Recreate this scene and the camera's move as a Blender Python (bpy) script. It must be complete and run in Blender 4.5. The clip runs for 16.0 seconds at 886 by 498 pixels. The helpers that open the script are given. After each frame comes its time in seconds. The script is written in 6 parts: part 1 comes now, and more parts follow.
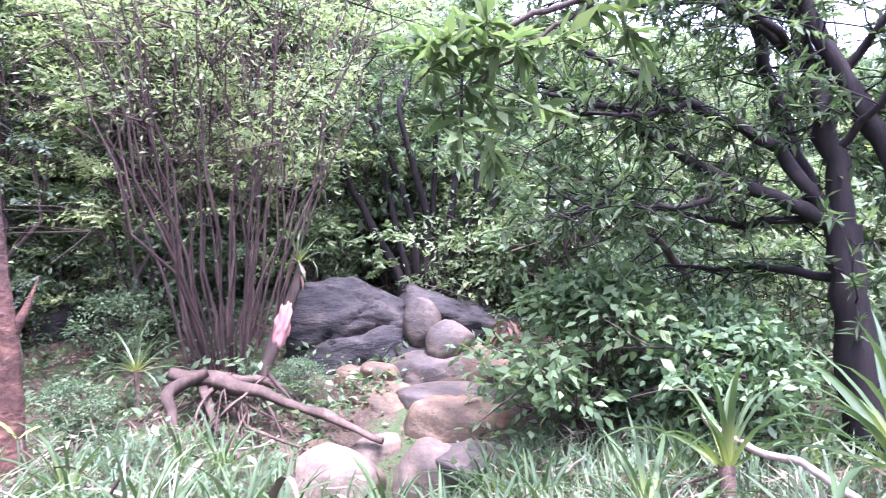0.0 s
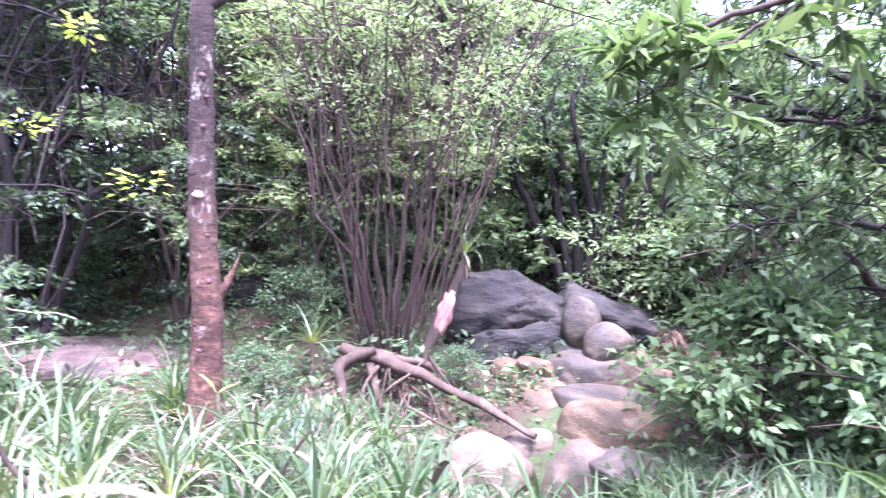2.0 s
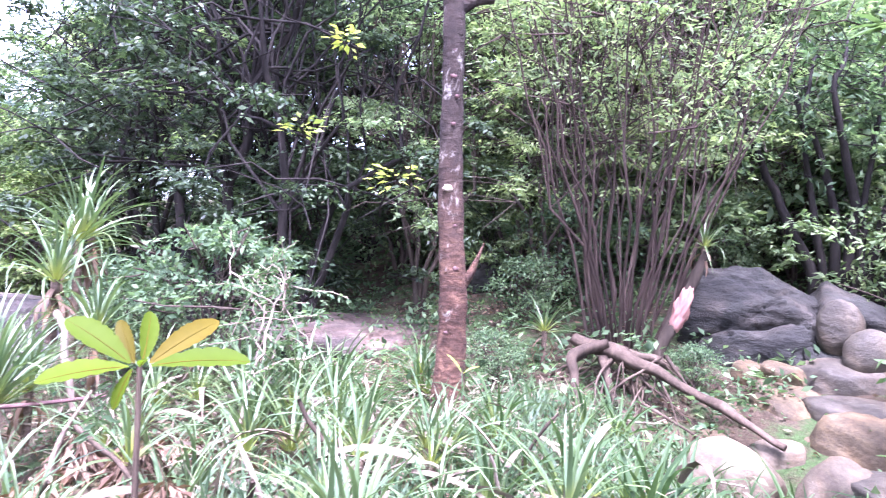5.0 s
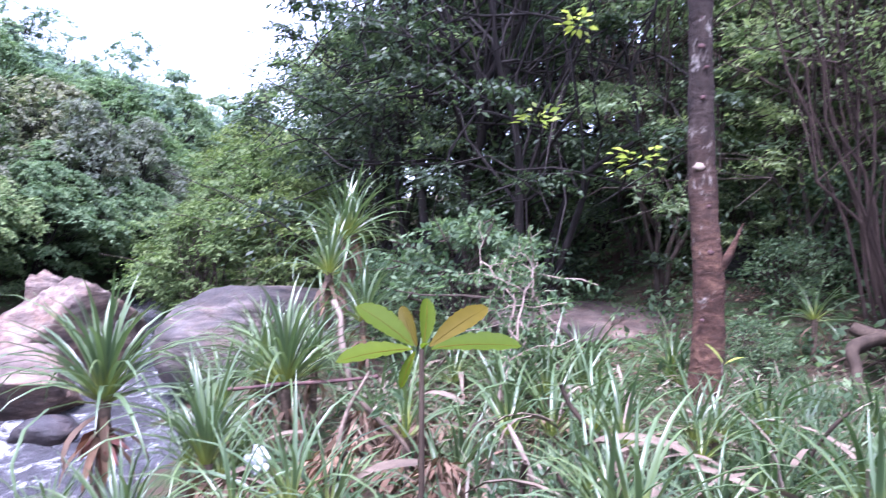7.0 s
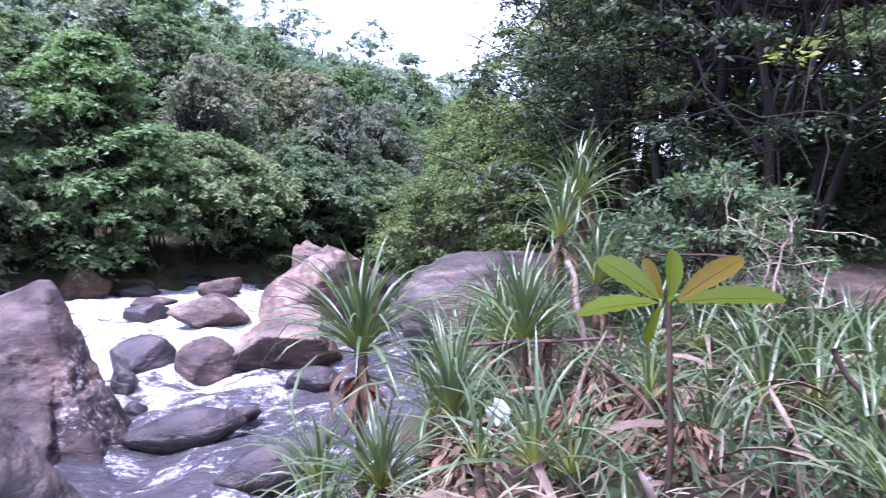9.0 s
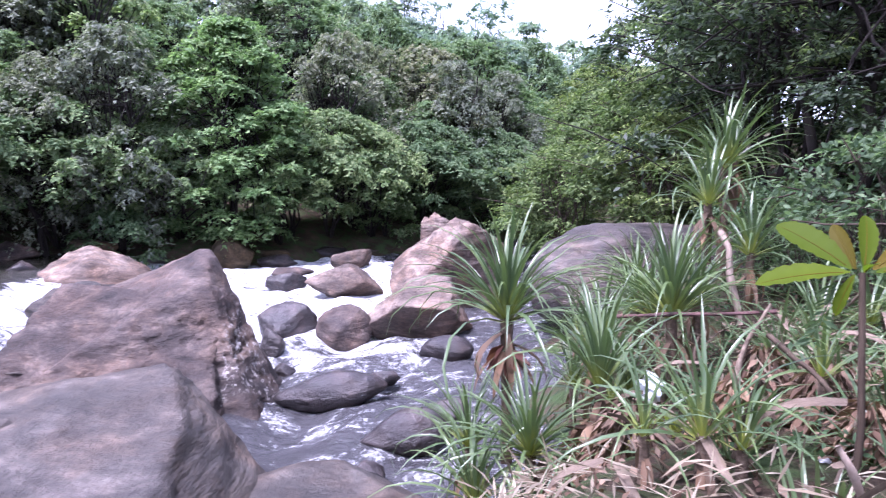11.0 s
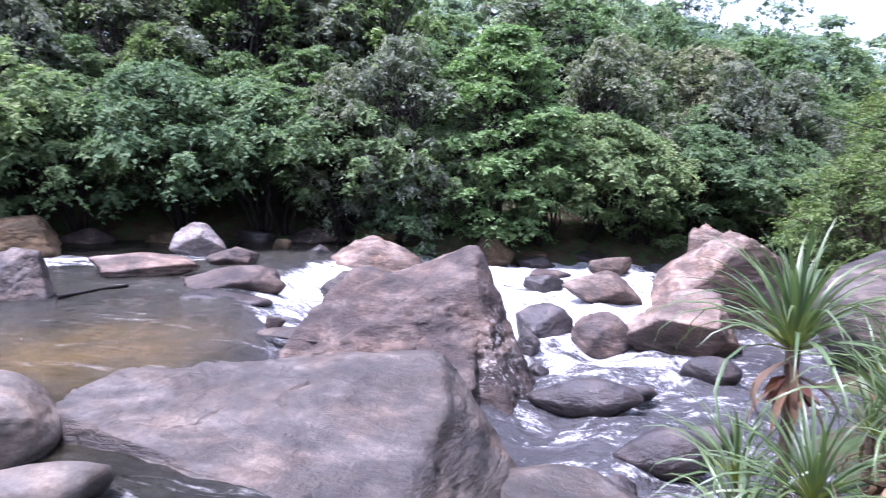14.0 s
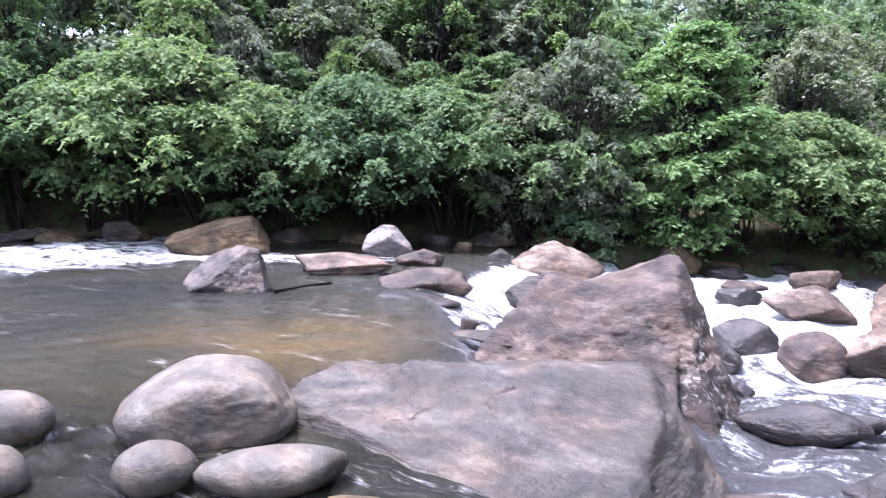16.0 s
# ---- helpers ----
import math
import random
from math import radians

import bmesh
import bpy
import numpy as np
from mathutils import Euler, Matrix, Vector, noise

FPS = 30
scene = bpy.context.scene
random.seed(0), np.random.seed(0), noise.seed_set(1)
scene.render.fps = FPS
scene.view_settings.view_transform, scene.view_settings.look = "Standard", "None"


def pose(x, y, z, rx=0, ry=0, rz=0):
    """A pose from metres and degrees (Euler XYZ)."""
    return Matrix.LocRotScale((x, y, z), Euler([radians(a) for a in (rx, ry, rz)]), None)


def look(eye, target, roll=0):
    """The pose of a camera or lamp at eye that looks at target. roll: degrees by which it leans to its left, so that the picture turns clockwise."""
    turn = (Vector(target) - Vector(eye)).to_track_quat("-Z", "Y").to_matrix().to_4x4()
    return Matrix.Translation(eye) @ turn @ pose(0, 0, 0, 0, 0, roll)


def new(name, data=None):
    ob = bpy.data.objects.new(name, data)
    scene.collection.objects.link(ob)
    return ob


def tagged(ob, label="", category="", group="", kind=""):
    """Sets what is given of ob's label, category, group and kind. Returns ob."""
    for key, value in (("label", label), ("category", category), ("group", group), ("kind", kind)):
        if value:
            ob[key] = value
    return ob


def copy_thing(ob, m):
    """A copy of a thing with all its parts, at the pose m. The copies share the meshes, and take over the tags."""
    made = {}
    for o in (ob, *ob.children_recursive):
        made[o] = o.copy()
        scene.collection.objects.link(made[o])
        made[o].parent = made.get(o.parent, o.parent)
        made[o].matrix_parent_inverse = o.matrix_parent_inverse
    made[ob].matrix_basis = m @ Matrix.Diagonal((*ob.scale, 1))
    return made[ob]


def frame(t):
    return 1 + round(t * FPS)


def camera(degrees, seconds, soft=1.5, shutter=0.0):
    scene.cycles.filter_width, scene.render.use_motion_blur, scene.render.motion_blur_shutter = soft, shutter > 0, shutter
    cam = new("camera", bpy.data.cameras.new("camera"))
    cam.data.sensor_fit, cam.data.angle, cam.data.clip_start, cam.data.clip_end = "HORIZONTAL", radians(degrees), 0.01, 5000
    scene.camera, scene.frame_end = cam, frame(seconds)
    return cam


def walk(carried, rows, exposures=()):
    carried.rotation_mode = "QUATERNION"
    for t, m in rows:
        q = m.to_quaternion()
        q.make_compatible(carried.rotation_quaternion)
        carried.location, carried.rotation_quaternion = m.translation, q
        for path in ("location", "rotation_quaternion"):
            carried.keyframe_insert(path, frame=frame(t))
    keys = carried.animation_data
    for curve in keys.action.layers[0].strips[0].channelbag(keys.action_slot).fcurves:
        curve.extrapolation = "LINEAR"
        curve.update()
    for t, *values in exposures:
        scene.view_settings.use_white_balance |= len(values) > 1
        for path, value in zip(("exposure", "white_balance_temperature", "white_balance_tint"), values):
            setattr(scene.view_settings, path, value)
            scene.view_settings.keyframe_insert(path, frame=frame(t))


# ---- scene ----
cam = camera(66.3, 16.0, 1.1, 0.45)
PATH = [
    (0, (-0.095, 0.458, 1.224), (-0.227, 2.448, 1.365), -3.1),
    (0.5, (-0.101, 0.422, 1.236), (-0.339, 2.403, 1.369), -2.2),
    (1, (-0.099, 0.438, 1.239), (-0.438, 2.403, 1.386), -1.2),
    (1.5, (-0.138, 0.398, 1.258), (-0.554, 2.35, 1.393), 1.5),
    (2, (-0.18, 0.377, 1.267), (-0.755, 2.289, 1.384), 1.9),
    (2.5, (-0.213, 0.366, 1.282), (-0.99, 2.204, 1.415), 1.2),
    (3, (-0.23, 0.357, 1.286), (-1.166, 2.121, 1.385), 2.2),
    (3.5, (-0.232, 0.377, 1.296), (-1.217, 2.115, 1.398), 2.2),
    (6, (-0.361, 0.131, 1.261), (-1.704, 1.613, 1.283), 3.2),
    (6.5, (-0.39, 0.131, 1.271), (-1.873, 1.472, 1.31), 1.6),
    (7, (-0.404, 0.126, 1.249), (-2.007, 1.322, 1.235), 2.3),
    (7.5, (-0.438, 0.134, 1.228), (-2.131, 1.194, 1.139), 1.3),
    (8, (-0.469, 0.146, 1.214), (-2.231, 1.087, 1.118), 1.3),
    (8.5, (-0.472, 0.123, 1.196), (-2.309, 0.903, 1.067), 1.2),
    (9, (-0.459, 0.105, 1.184), (-2.359, 0.718, 1.064), 0.4),
    (11.5, (-0.502, -0.091, 1.157), (-2.486, 0.053, 0.945), -0.3),
    (12, (-0.499, -0.111, 1.172), (-2.488, -0.132, 0.963), -0.1),
    (12.5, (-0.505, -0.112, 1.164), (-2.491, -0.201, 0.953), 0.9),
    (13, (-0.485, -0.118, 1.156), (-2.467, -0.276, 0.936), 1.1),
    (13.5, (-0.497, -0.129, 1.168), (-2.461, -0.449, 0.963), 1.4),
    (14, (-0.505, -0.126, 1.154), (-2.44, -0.59, 0.958), 1.9),
    (14.5, (-0.48, -0.164, 1.154), (-2.36, -0.823, 0.979), 0.9),
    (15, (-0.477, -0.21, 1.145), (-2.311, -0.982, 0.949), 0.4),
    (15.5, (-0.439, -0.308, 1.149), (-2.24, -1.147, 0.92), 1.5),
    (16, (-0.394, -0.378, 1.171), (-2.158, -1.299, 0.969), 2.0),
]
walk(cam, [(t, look(eye, target, roll)) for t, eye, target, roll in PATH], [(0, 3.4, 5300, 50), (2, 3.55, 5250, 50), (3.5, 3.62, 5250, 48), (6, 3.08, 5200, 42), (7, 2.45, 5150, 40), (9, 2.05, 5200, 46), (12, 2.1, 5400, 36), (14, 2.15, 5400, 33), (16, 2.35, 5550, 27)])

# ---- world, sun ----
world = bpy.data.worlds.new("overcast_sky")
scene.world = world
world.use_nodes = True
wn, wl = world.node_tree.nodes, world.node_tree.links
wn.clear()
sky = wn.new("ShaderNodeTexSky")
sky.sky_type, sky.sun_disc = "NISHITA", False
sky.sun_elevation, sky.sun_rotation = radians(69), radians(151)
sky.dust_density, sky.air_density = 3.0, 1.0
pale = wn.new("ShaderNodeHueSaturation")
pale.inputs["Saturation"].default_value = 0.45
wbg, wout = wn.new("ShaderNodeBackground"), wn.new("ShaderNodeOutputWorld")
wbg.inputs["Strength"].default_value = 0.15
wl.new(sky.outputs[0], pale.inputs["Color"])
wl.new(pale.outputs[0], wbg.inputs["Color"])
wl.new(wbg.outputs[0], wout.inputs["Surface"])
sun = new("sun", bpy.data.lights.new("sun", "SUN"))
sun.data.energy, sun.data.angle, sun.data.color = 2.7, radians(14), (1.0, 0.95, 0.88)
sun.matrix_world = look((6, -11, 33), (0, 0, 0))


# ---- materials ----
def material(name, rough=0.7, spec=0.4):
    m = bpy.data.materials.new(name)
    m.use_nodes = True
    b = m.node_tree.nodes["Principled BSDF"]
    b.inputs["Roughness"].default_value = rough
    b.inputs["Specular IOR Level"].default_value = spec
    return m, m.node_tree.nodes, m.node_tree.links, b


def noise_node(n, l, scale, detail=6, rough=0.6, stretch=None, distort=0.0):
    co = n.new("ShaderNodeTexCoord")
    tex = n.new("ShaderNodeTexNoise")
    tex.inputs["Scale"].default_value = scale
    tex.inputs["Detail"].default_value = detail
    tex.inputs["Roughness"].default_value = rough
    tex.inputs["Distortion"].default_value = distort
    mp = n.new("ShaderNodeMapping")
    if stretch:
        mp.inputs["Scale"].default_value = stretch
    l.new(co.outputs["Object"], mp.inputs["Vector"])
    l.new(mp.outputs[0], tex.inputs["Vector"])
    return tex.outputs["Fac"]


def ramp(n, l, fac, stops):
    r = n.new("ShaderNodeValToRGB")
    while len(r.color_ramp.elements) < len(stops):
        r.color_ramp.elements.new(0.5)
    for e, (p, c) in zip(r.color_ramp.elements, stops):
        e.position, e.color = p, (*c, 1)
    l.new(fac, r.inputs["Fac"])
    return r.outputs["Color"]


def mixed(n, l, a, b, fac, mode="MIX"):
    m = n.new("ShaderNodeMix")
    m.data_type, m.blend_type = "RGBA", mode
    sockets = [m.inputs[0], m.inputs[6], m.inputs[7]]
    for sock, v in zip(sockets, (fac, a, b)):
        if isinstance(v, (int, float)):
            sock.default_value = v
        elif isinstance(v, tuple):
            sock.default_value = (*v, 1)
        else:
            l.new(v, sock)
    return m.outputs[2]


def bump(n, l, b, height, strength, dist=0.02, under=None):
    k = n.new("ShaderNodeBump")
    k.inputs["Strength"].default_value, k.inputs["Distance"].default_value = strength, dist
    l.new(height, k.inputs["Height"])
    if under:
        l.new(under, k.inputs["Normal"])
    l.new(k.outputs[0], b.inputs["Normal"])
    return k.outputs[0]


def rock_material(name, dark, mid, light, rough=0.75, band=(1, 1, 3), spec=0.35, grain=0.5, strata=0.35, flecks=False):
    m, n, l, b = material(name, rough, spec)
    big = noise_node(n, l, 1.6, 8, 0.62, band, 0.6)
    col = ramp(n, l, big, [(0.36, dark), (0.5, mid), (0.64, light)])
    warm = ramp(n, l, noise_node(n, l, 2.3, 6, 0.65, None, 0.5), [(0.42, (0.94, 0.98, 1.04)), (0.66, (1.28, 1.02, 0.82))])
    col = mixed(n, l, col, warm, 0.6, "MULTIPLY")
    chip = ramp(n, l, noise_node(n, l, 11, 7, 0.72, (1, 1, 2.2)), [(0.40, (0.72, 0.70, 0.70)), (0.55, (1.0, 1.0, 1.0)), (0.70, (1.3, 1.28, 1.25))])
    col = mixed(n, l, col, chip, 0.8, "MULTIPLY")
    speck = ramp(n, l, noise_node(n, l, 38, 5, 0.7), [(0.32, (0.55, 0.55, 0.55)), (0.62, (1.1, 1.08, 1.05))])
    stain = ramp(n, l, noise_node(n, l, 4.5, 7, 0.7, (1, 1, 0.45)), [(0.36, (0.55, 0.53, 0.52)), (0.52, (1, 1, 1))])
    col = mixed(n, l, col, speck, 0.55, "MULTIPLY")
    col = mixed(n, l, col, stain, 0.4, "MULTIPLY")
    co = n.new("ShaderNodeTexCoord")
    wave = n.new("ShaderNodeTexWave")
    wave.bands_direction = "Z"
    for key, val in (("Scale", 1.7), ("Distortion", 9.0), ("Detail", 5.0), ("Detail Scale", 1.6), ("Detail Roughness", 0.7)):
        wave.inputs[key].default_value = val
    l.new(co.outputs["Object"], wave.inputs["Vector"])
    vein = ramp(n, l, wave.outputs["Fac"], [(0.02, (0.42, 0.39, 0.39)), (0.16, (1, 1, 1)), (0.9, (1, 1, 1)), (1.0, (1.25, 1.22, 1.18))])
    col = mixed(n, l, col, vein, strata, "MULTIPLY")
    if flecks:
        xyz = n.new("ShaderNodeSeparateXYZ")
        l.new(n.new("ShaderNodeTexCoord").outputs["Object"], xyz.inputs[0])
        face = n.new("ShaderNodeMapRange")
        face.inputs["From Min"].default_value, face.inputs["From Max"].default_value = 0.50, 0.66
        l.new(xyz.outputs["Y"], face.inputs["Value"])
        where = mixed(n, l, ramp(n, l, noise_node(n, l, 1.6, 4, 0.6), [(0.42, (0, 0, 0)), (0.54, (1, 1, 1))]), face.outputs[0], 1.0, "MULTIPLY")
        bits = ramp(n, l, noise_node(n, l, 16, 5, 0.75), [(0.54, (0, 0, 0)), (0.60, (1, 1, 1))])
        col = mixed(n, l, col, (0.42, 0.39, 0.36), mixed(n, l, where, bits, 1.0, "MULTIPLY"))
    rnd = n.new("ShaderNodeObjectInfo")
    hs = n.new("ShaderNodeHueSaturation")
    mr = n.new("ShaderNodeMapRange")
    mr.inputs["To Min"].default_value, mr.inputs["To Max"].default_value = 0.8, 1.2
    l.new(rnd.outputs["Random"], mr.inputs["Value"])
    l.new(mr.outputs[0], hs.inputs["Value"])
    l.new(col, hs.inputs["Color"])
    l.new(hs.outputs[0], b.inputs["Base Color"])
    zero = bump(n, l, b, wave.outputs["Fac"], 0.5 * strata, 0.03)
    first = bump(n, l, b, noise_node(n, l, 5, 9, 0.65, band), min(1.0, grain * 1.5), 0.08, zero)
    bump(n, l, b, noise_node(n, l, 60, 6, 0.7), 0.35, 0.01, first)
    return m


def leaf_material(name, dark, mid, light, trans=0.35, rough=0.45, spec=0.4, base=None):
    m, n, l, b = material(name, rough, spec)
    geo = n.new("ShaderNodeNewGeometry")
    col = ramp(n, l, geo.outputs["Random Per Island"], [(0.0, dark), (0.5, mid), (0.88, light), (1.0, tuple(min(1, c * 1.12) for c in light))])
    patch = ramp(n, l, noise_node(n, l, 1.3, 3), [(0.3, (0.62, 0.68, 0.7)), (0.7, (1.15, 1.12, 1.0))])
    col = mixed(n, l, col, patch, 0.7, "MULTIPLY")
    if base:
        co = n.new("ShaderNodeTexCoord")
        xyz = n.new("ShaderNodeSeparateXYZ")
        l.new(co.outputs["Object"], xyz.inputs[0])
        mr = n.new("ShaderNodeMapRange")
        mr.inputs["From Min"].default_value, mr.inputs["From Max"].default_value = 0.02, 0.17
        l.new(xyz.outputs["X"], mr.inputs["Value"])
        col = mixed(n, l, base, col, mr.outputs[0])
    info = n.new("ShaderNodeObjectInfo")
    vary = ramp(n, l, info.outputs["Random"], [(0.0, (0.80, 0.84, 0.86)), (0.5, (1.0, 1.0, 1.0)), (1.0, (1.2, 1.12, 0.96))])
    col = mixed(n, l, col, vary, 1.0, "MULTIPLY")
    l.new(col, b.inputs["Base Color"])
    t = n.new("ShaderNodeBsdfTranslucent")
    bright = mixed(n, l, col, (1.05, 1.2, 0.75), 1.0, "MULTIPLY")
    l.new(bright, t.inputs["Color"])
    mx = n.new("ShaderNodeMixShader")
    mx.inputs[0].default_value = trans
    l.new(b.outputs[0], mx.inputs[1])
    l.new(t.outputs[0], mx.inputs[2])
    l.new(mx.outputs[0], n["Material Output"].inputs["Surface"])
    return m


def wood_material(name, dark, mid, light, scale=6, stretch=(1, 1, 0.18), rough=0.85, depth=0.7):
    m, n, l, b = material(name, rough, 0.25)
    col = ramp(n, l, noise_node(n, l, scale, 8, 0.68, stretch, 0.4), [(0.28, dark), (0.5, mid), (0.74, light)])
    fine = ramp(n, l, noise_node(n, l, 30, 5, 0.7, stretch), [(0.35, (0.6, 0.58, 0.56)), (0.6, (1.05, 1.05, 1.05))])
    l.new(mixed(n, l, col, fine, 0.6, "MULTIPLY"), b.inputs["Base Color"])
    bump(n, l, b, noise_node(n, l, 16, 8, 0.7, stretch), depth, 0.02)
    return m


M_ROCK = rock_material("river_rock", (0.026, 0.020, 0.018), (0.070, 0.053, 0.045), (0.185, 0.148, 0.122), 0.7, (1, 1, 2.4), flecks=True)
M_PINK = rock_material("pink_rock", (0.046, 0.035, 0.028), (0.114, 0.086, 0.068), (0.240, 0.192, 0.155))
M_GREY = rock_material("grey_slab_rock", (0.023, 0.020, 0.017), (0.048, 0.041, 0.035), (0.120, 0.104, 0.088), 0.62, (0.8, 0.8, 5), 0.4, 0.4, 0.45)
M_STRIPE = rock_material("striped_rock", (0.035, 0.030, 0.028), (0.090, 0.078, 0.070), (0.190, 0.165, 0.145), 0.65, (2.2, 1, 2.2), 0.35, 0.5, 0.8)
M_WET = rock_material("wet_rock", (0.014, 0.012, 0.012), (0.034, 0.028, 0.027), (0.088, 0.073, 0.068), 0.32, (1, 1, 2), 0.5)
M_PALEROCK = rock_material("pale_rock", (0.085, 0.076, 0.072), (0.190, 0.174, 0.165), (0.340, 0.320, 0.305))
M_EGG = rock_material("smooth_boulder", (0.050, 0.043, 0.035), (0.108, 0.094, 0.077), (0.190, 0.168, 0.138), 0.6, (1, 1, 1.5), 0.35, 0.25, 0.15)
M_BED = rock_material("dry_bed_grey_stone", (0.030, 0.026, 0.017), (0.062, 0.053, 0.037), (0.114, 0.098, 0.071), 0.7, (1, 1, 1.5), 0.3, 0.25, 0.2)
M_TAN = rock_material("tan_stone", (0.036, 0.026, 0.013), (0.082, 0.060, 0.031), (0.150, 0.116, 0.069), 0.75, (1, 1, 1.5), 0.3, 0.25, 0.3)
M_PALESTONE = rock_material("pale_bed_stone", (0.075, 0.059, 0.036), (0.135, 0.110, 0.072), (0.205, 0.174, 0.124), 0.75, (1, 1, 1.5), 0.3, 0.25, 0.15)
# near-black grey rock, the same tones on every side
M_DARKROCK = rock_material("dark_boulder", (0.007, 0.007, 0.005), (0.020, 0.020, 0.015), (0.056, 0.052, 0.042), 0.8, (1, 1, 2.5))
M_LEAF_FAR = leaf_material("far_leaves", (0.080, 0.132, 0.068), (0.136, 0.202, 0.104), (0.200, 0.262, 0.142), 0.44, 0.65, 0.08)
# green leaf darkened to carry the layered canopy shade of the near bank
M_LEAF_SHADE = leaf_material("shade_darkened_leaves", (0.021, 0.036, 0.020), (0.042, 0.067, 0.035), (0.080, 0.112, 0.057), 0.36, 0.5, 0.3)
M_LEAF_GREY = leaf_material("grey_green_leaves", (0.105, 0.122, 0.092), (0.165, 0.186, 0.142), (0.230, 0.250, 0.190), 0.42, 0.6, 0.15)
M_LEAF_BRIGHT = leaf_material("bright_leaves", (0.080, 0.150, 0.070), (0.132, 0.218, 0.108), (0.195, 0.290, 0.155), 0.42, 0.6, 0.15)
M_LEAF_NEAR = leaf_material("near_leaves", (0.056, 0.092, 0.048), (0.106, 0.160, 0.084), (0.180, 0.240, 0.130), 0.46, 0.6, 0.15)
# light green leaf; behind the thicket its paleness stands for sunlight
M_LEAF_LIGHT = leaf_material("light_and_sunlit_leaves", (0.110, 0.160, 0.085), (0.185, 0.245, 0.130), (0.275, 0.335, 0.190), 0.52, 0.6, 0.2)
# distance haze is put into this leaf colour: paler and bluer than the foliage
M_LEAF_HAZE = leaf_material("hazed_slope_leaves", (0.140, 0.205, 0.168), (0.210, 0.280, 0.226), (0.280, 0.345, 0.280), 0.5, 0.6, 0.15)
M_LEAF_OLIVE = leaf_material("olive_leaves", (0.055, 0.088, 0.034), (0.100, 0.146, 0.056), (0.165, 0.215, 0.090), 0.42, 0.6, 0.15)
M_LEAF_TREE = leaf_material("dark_tree_leaves", (0.030, 0.055, 0.024), (0.060, 0.098, 0.044), (0.115, 0.160, 0.080), 0.42, 0.55, 0.2)
M_LEAF_BUSH = leaf_material("broad_bush_leaves", (0.052, 0.092, 0.044), (0.088, 0.150, 0.074), (0.140, 0.208, 0.110), 0.42, 0.6, 0.12)
M_LEAF_YELLOW = leaf_material("yellow_leaves", (0.200, 0.240, 0.060), (0.300, 0.340, 0.080), (0.420, 0.450, 0.120), 0.5)
M_STRAP = leaf_material("strap_leaf", (0.022, 0.048, 0.019), (0.058, 0.102, 0.040), (0.185, 0.232, 0.108), 0.24, 0.33, 0.5, (0.22, 0.25, 0.05))
M_GRASS = leaf_material("grass_blade", (0.026, 0.052, 0.022), (0.042, 0.077, 0.030), (0.082, 0.122, 0.054), 0.36, 0.55, 0.18, (0.19, 0.24, 0.07))
M_DRY = leaf_material("dry_leaf", (0.070, 0.042, 0.029), (0.145, 0.090, 0.062), (0.250, 0.175, 0.125), 0.2, 0.8, 0.2)
M_SEDGE = leaf_material("thin_grass", (0.050, 0.088, 0.048), (0.085, 0.135, 0.074), (0.145, 0.195, 0.112), 0.38, 0.5, 0.3)
M_STRAW = leaf_material("straw", (0.130, 0.095, 0.065), (0.210, 0.165, 0.118), (0.330, 0.275, 0.205), 0.2, 0.8, 0.2)
M_BARK = wood_material("dark_bark", (0.006, 0.005, 0.004), (0.014, 0.011, 0.009), (0.036, 0.029, 0.024))
M_STEM = wood_material("shrub_stem_bark", (0.018, 0.013, 0.009), (0.046, 0.034, 0.024), (0.095, 0.075, 0.056))
M_SHOOT = wood_material("dark_red_brown_shoots", (0.016, 0.010, 0.007), (0.042, 0.027, 0.020), (0.090, 0.064, 0.048))
M_TRUNK = wood_material("red_brown_bark", (0.030, 0.017, 0.018), (0.085, 0.046, 0.042), (0.22, 0.13, 0.10), 5, (1, 1, 0.5))
def trunk_material():
    m, n, l, b = material("peeling_two_tone_bark", 0.85, 0.25)
    low = ramp(n, l, noise_node(n, l, 7, 8, 0.7, (1, 1, 2.2), 0.6), [(0.3, (0.016, 0.008, 0.005)), (0.5, (0.072, 0.036, 0.023)), (0.7, (0.20, 0.112, 0.070))])
    high = ramp(n, l, noise_node(n, l, 6, 8, 0.7, (1, 1, 0.7), 0.4), [(0.3, (0.011, 0.007, 0.006)), (0.55, (0.036, 0.024, 0.018)), (0.74, (0.11, 0.085, 0.070))])
    co = n.new("ShaderNodeTexCoord")
    xyz = n.new("ShaderNodeSeparateXYZ")
    l.new(co.outputs["Object"], xyz.inputs[0])
    mr = n.new("ShaderNodeMapRange")
    mr.inputs["From Min"].default_value, mr.inputs["From Max"].default_value = 0.9, 1.9
    l.new(xyz.outputs["Z"], mr.inputs["Value"])
    lichen = ramp(n, l, noise_node(n, l, 5.5, 7, 0.7, (1, 1, 0.6), 0.5), [(0.58, (0, 0, 0)), (0.66, (1, 1, 1))])
    l.new(mixed(n, l, mixed(n, l, low, high, mr.outputs[0]), (0.30, 0.27, 0.23), lichen), b.inputs["Base Color"])
    bump(n, l, b, noise_node(n, l, 14, 9, 0.72, (1, 1, 1.6)), 1.0, 0.05)
    return m


M_TRUNK2 = trunk_material()
M_DRIFT = wood_material("driftwood", (0.018, 0.012, 0.008), (0.050, 0.035, 0.023), (0.125, 0.093, 0.065))
M_STALK = wood_material("brown_leaf_scarred_stalk", (0.05, 0.035, 0.024), (0.12, 0.085, 0.058), (0.24, 0.18, 0.13), 12, (1, 1, 2.5))
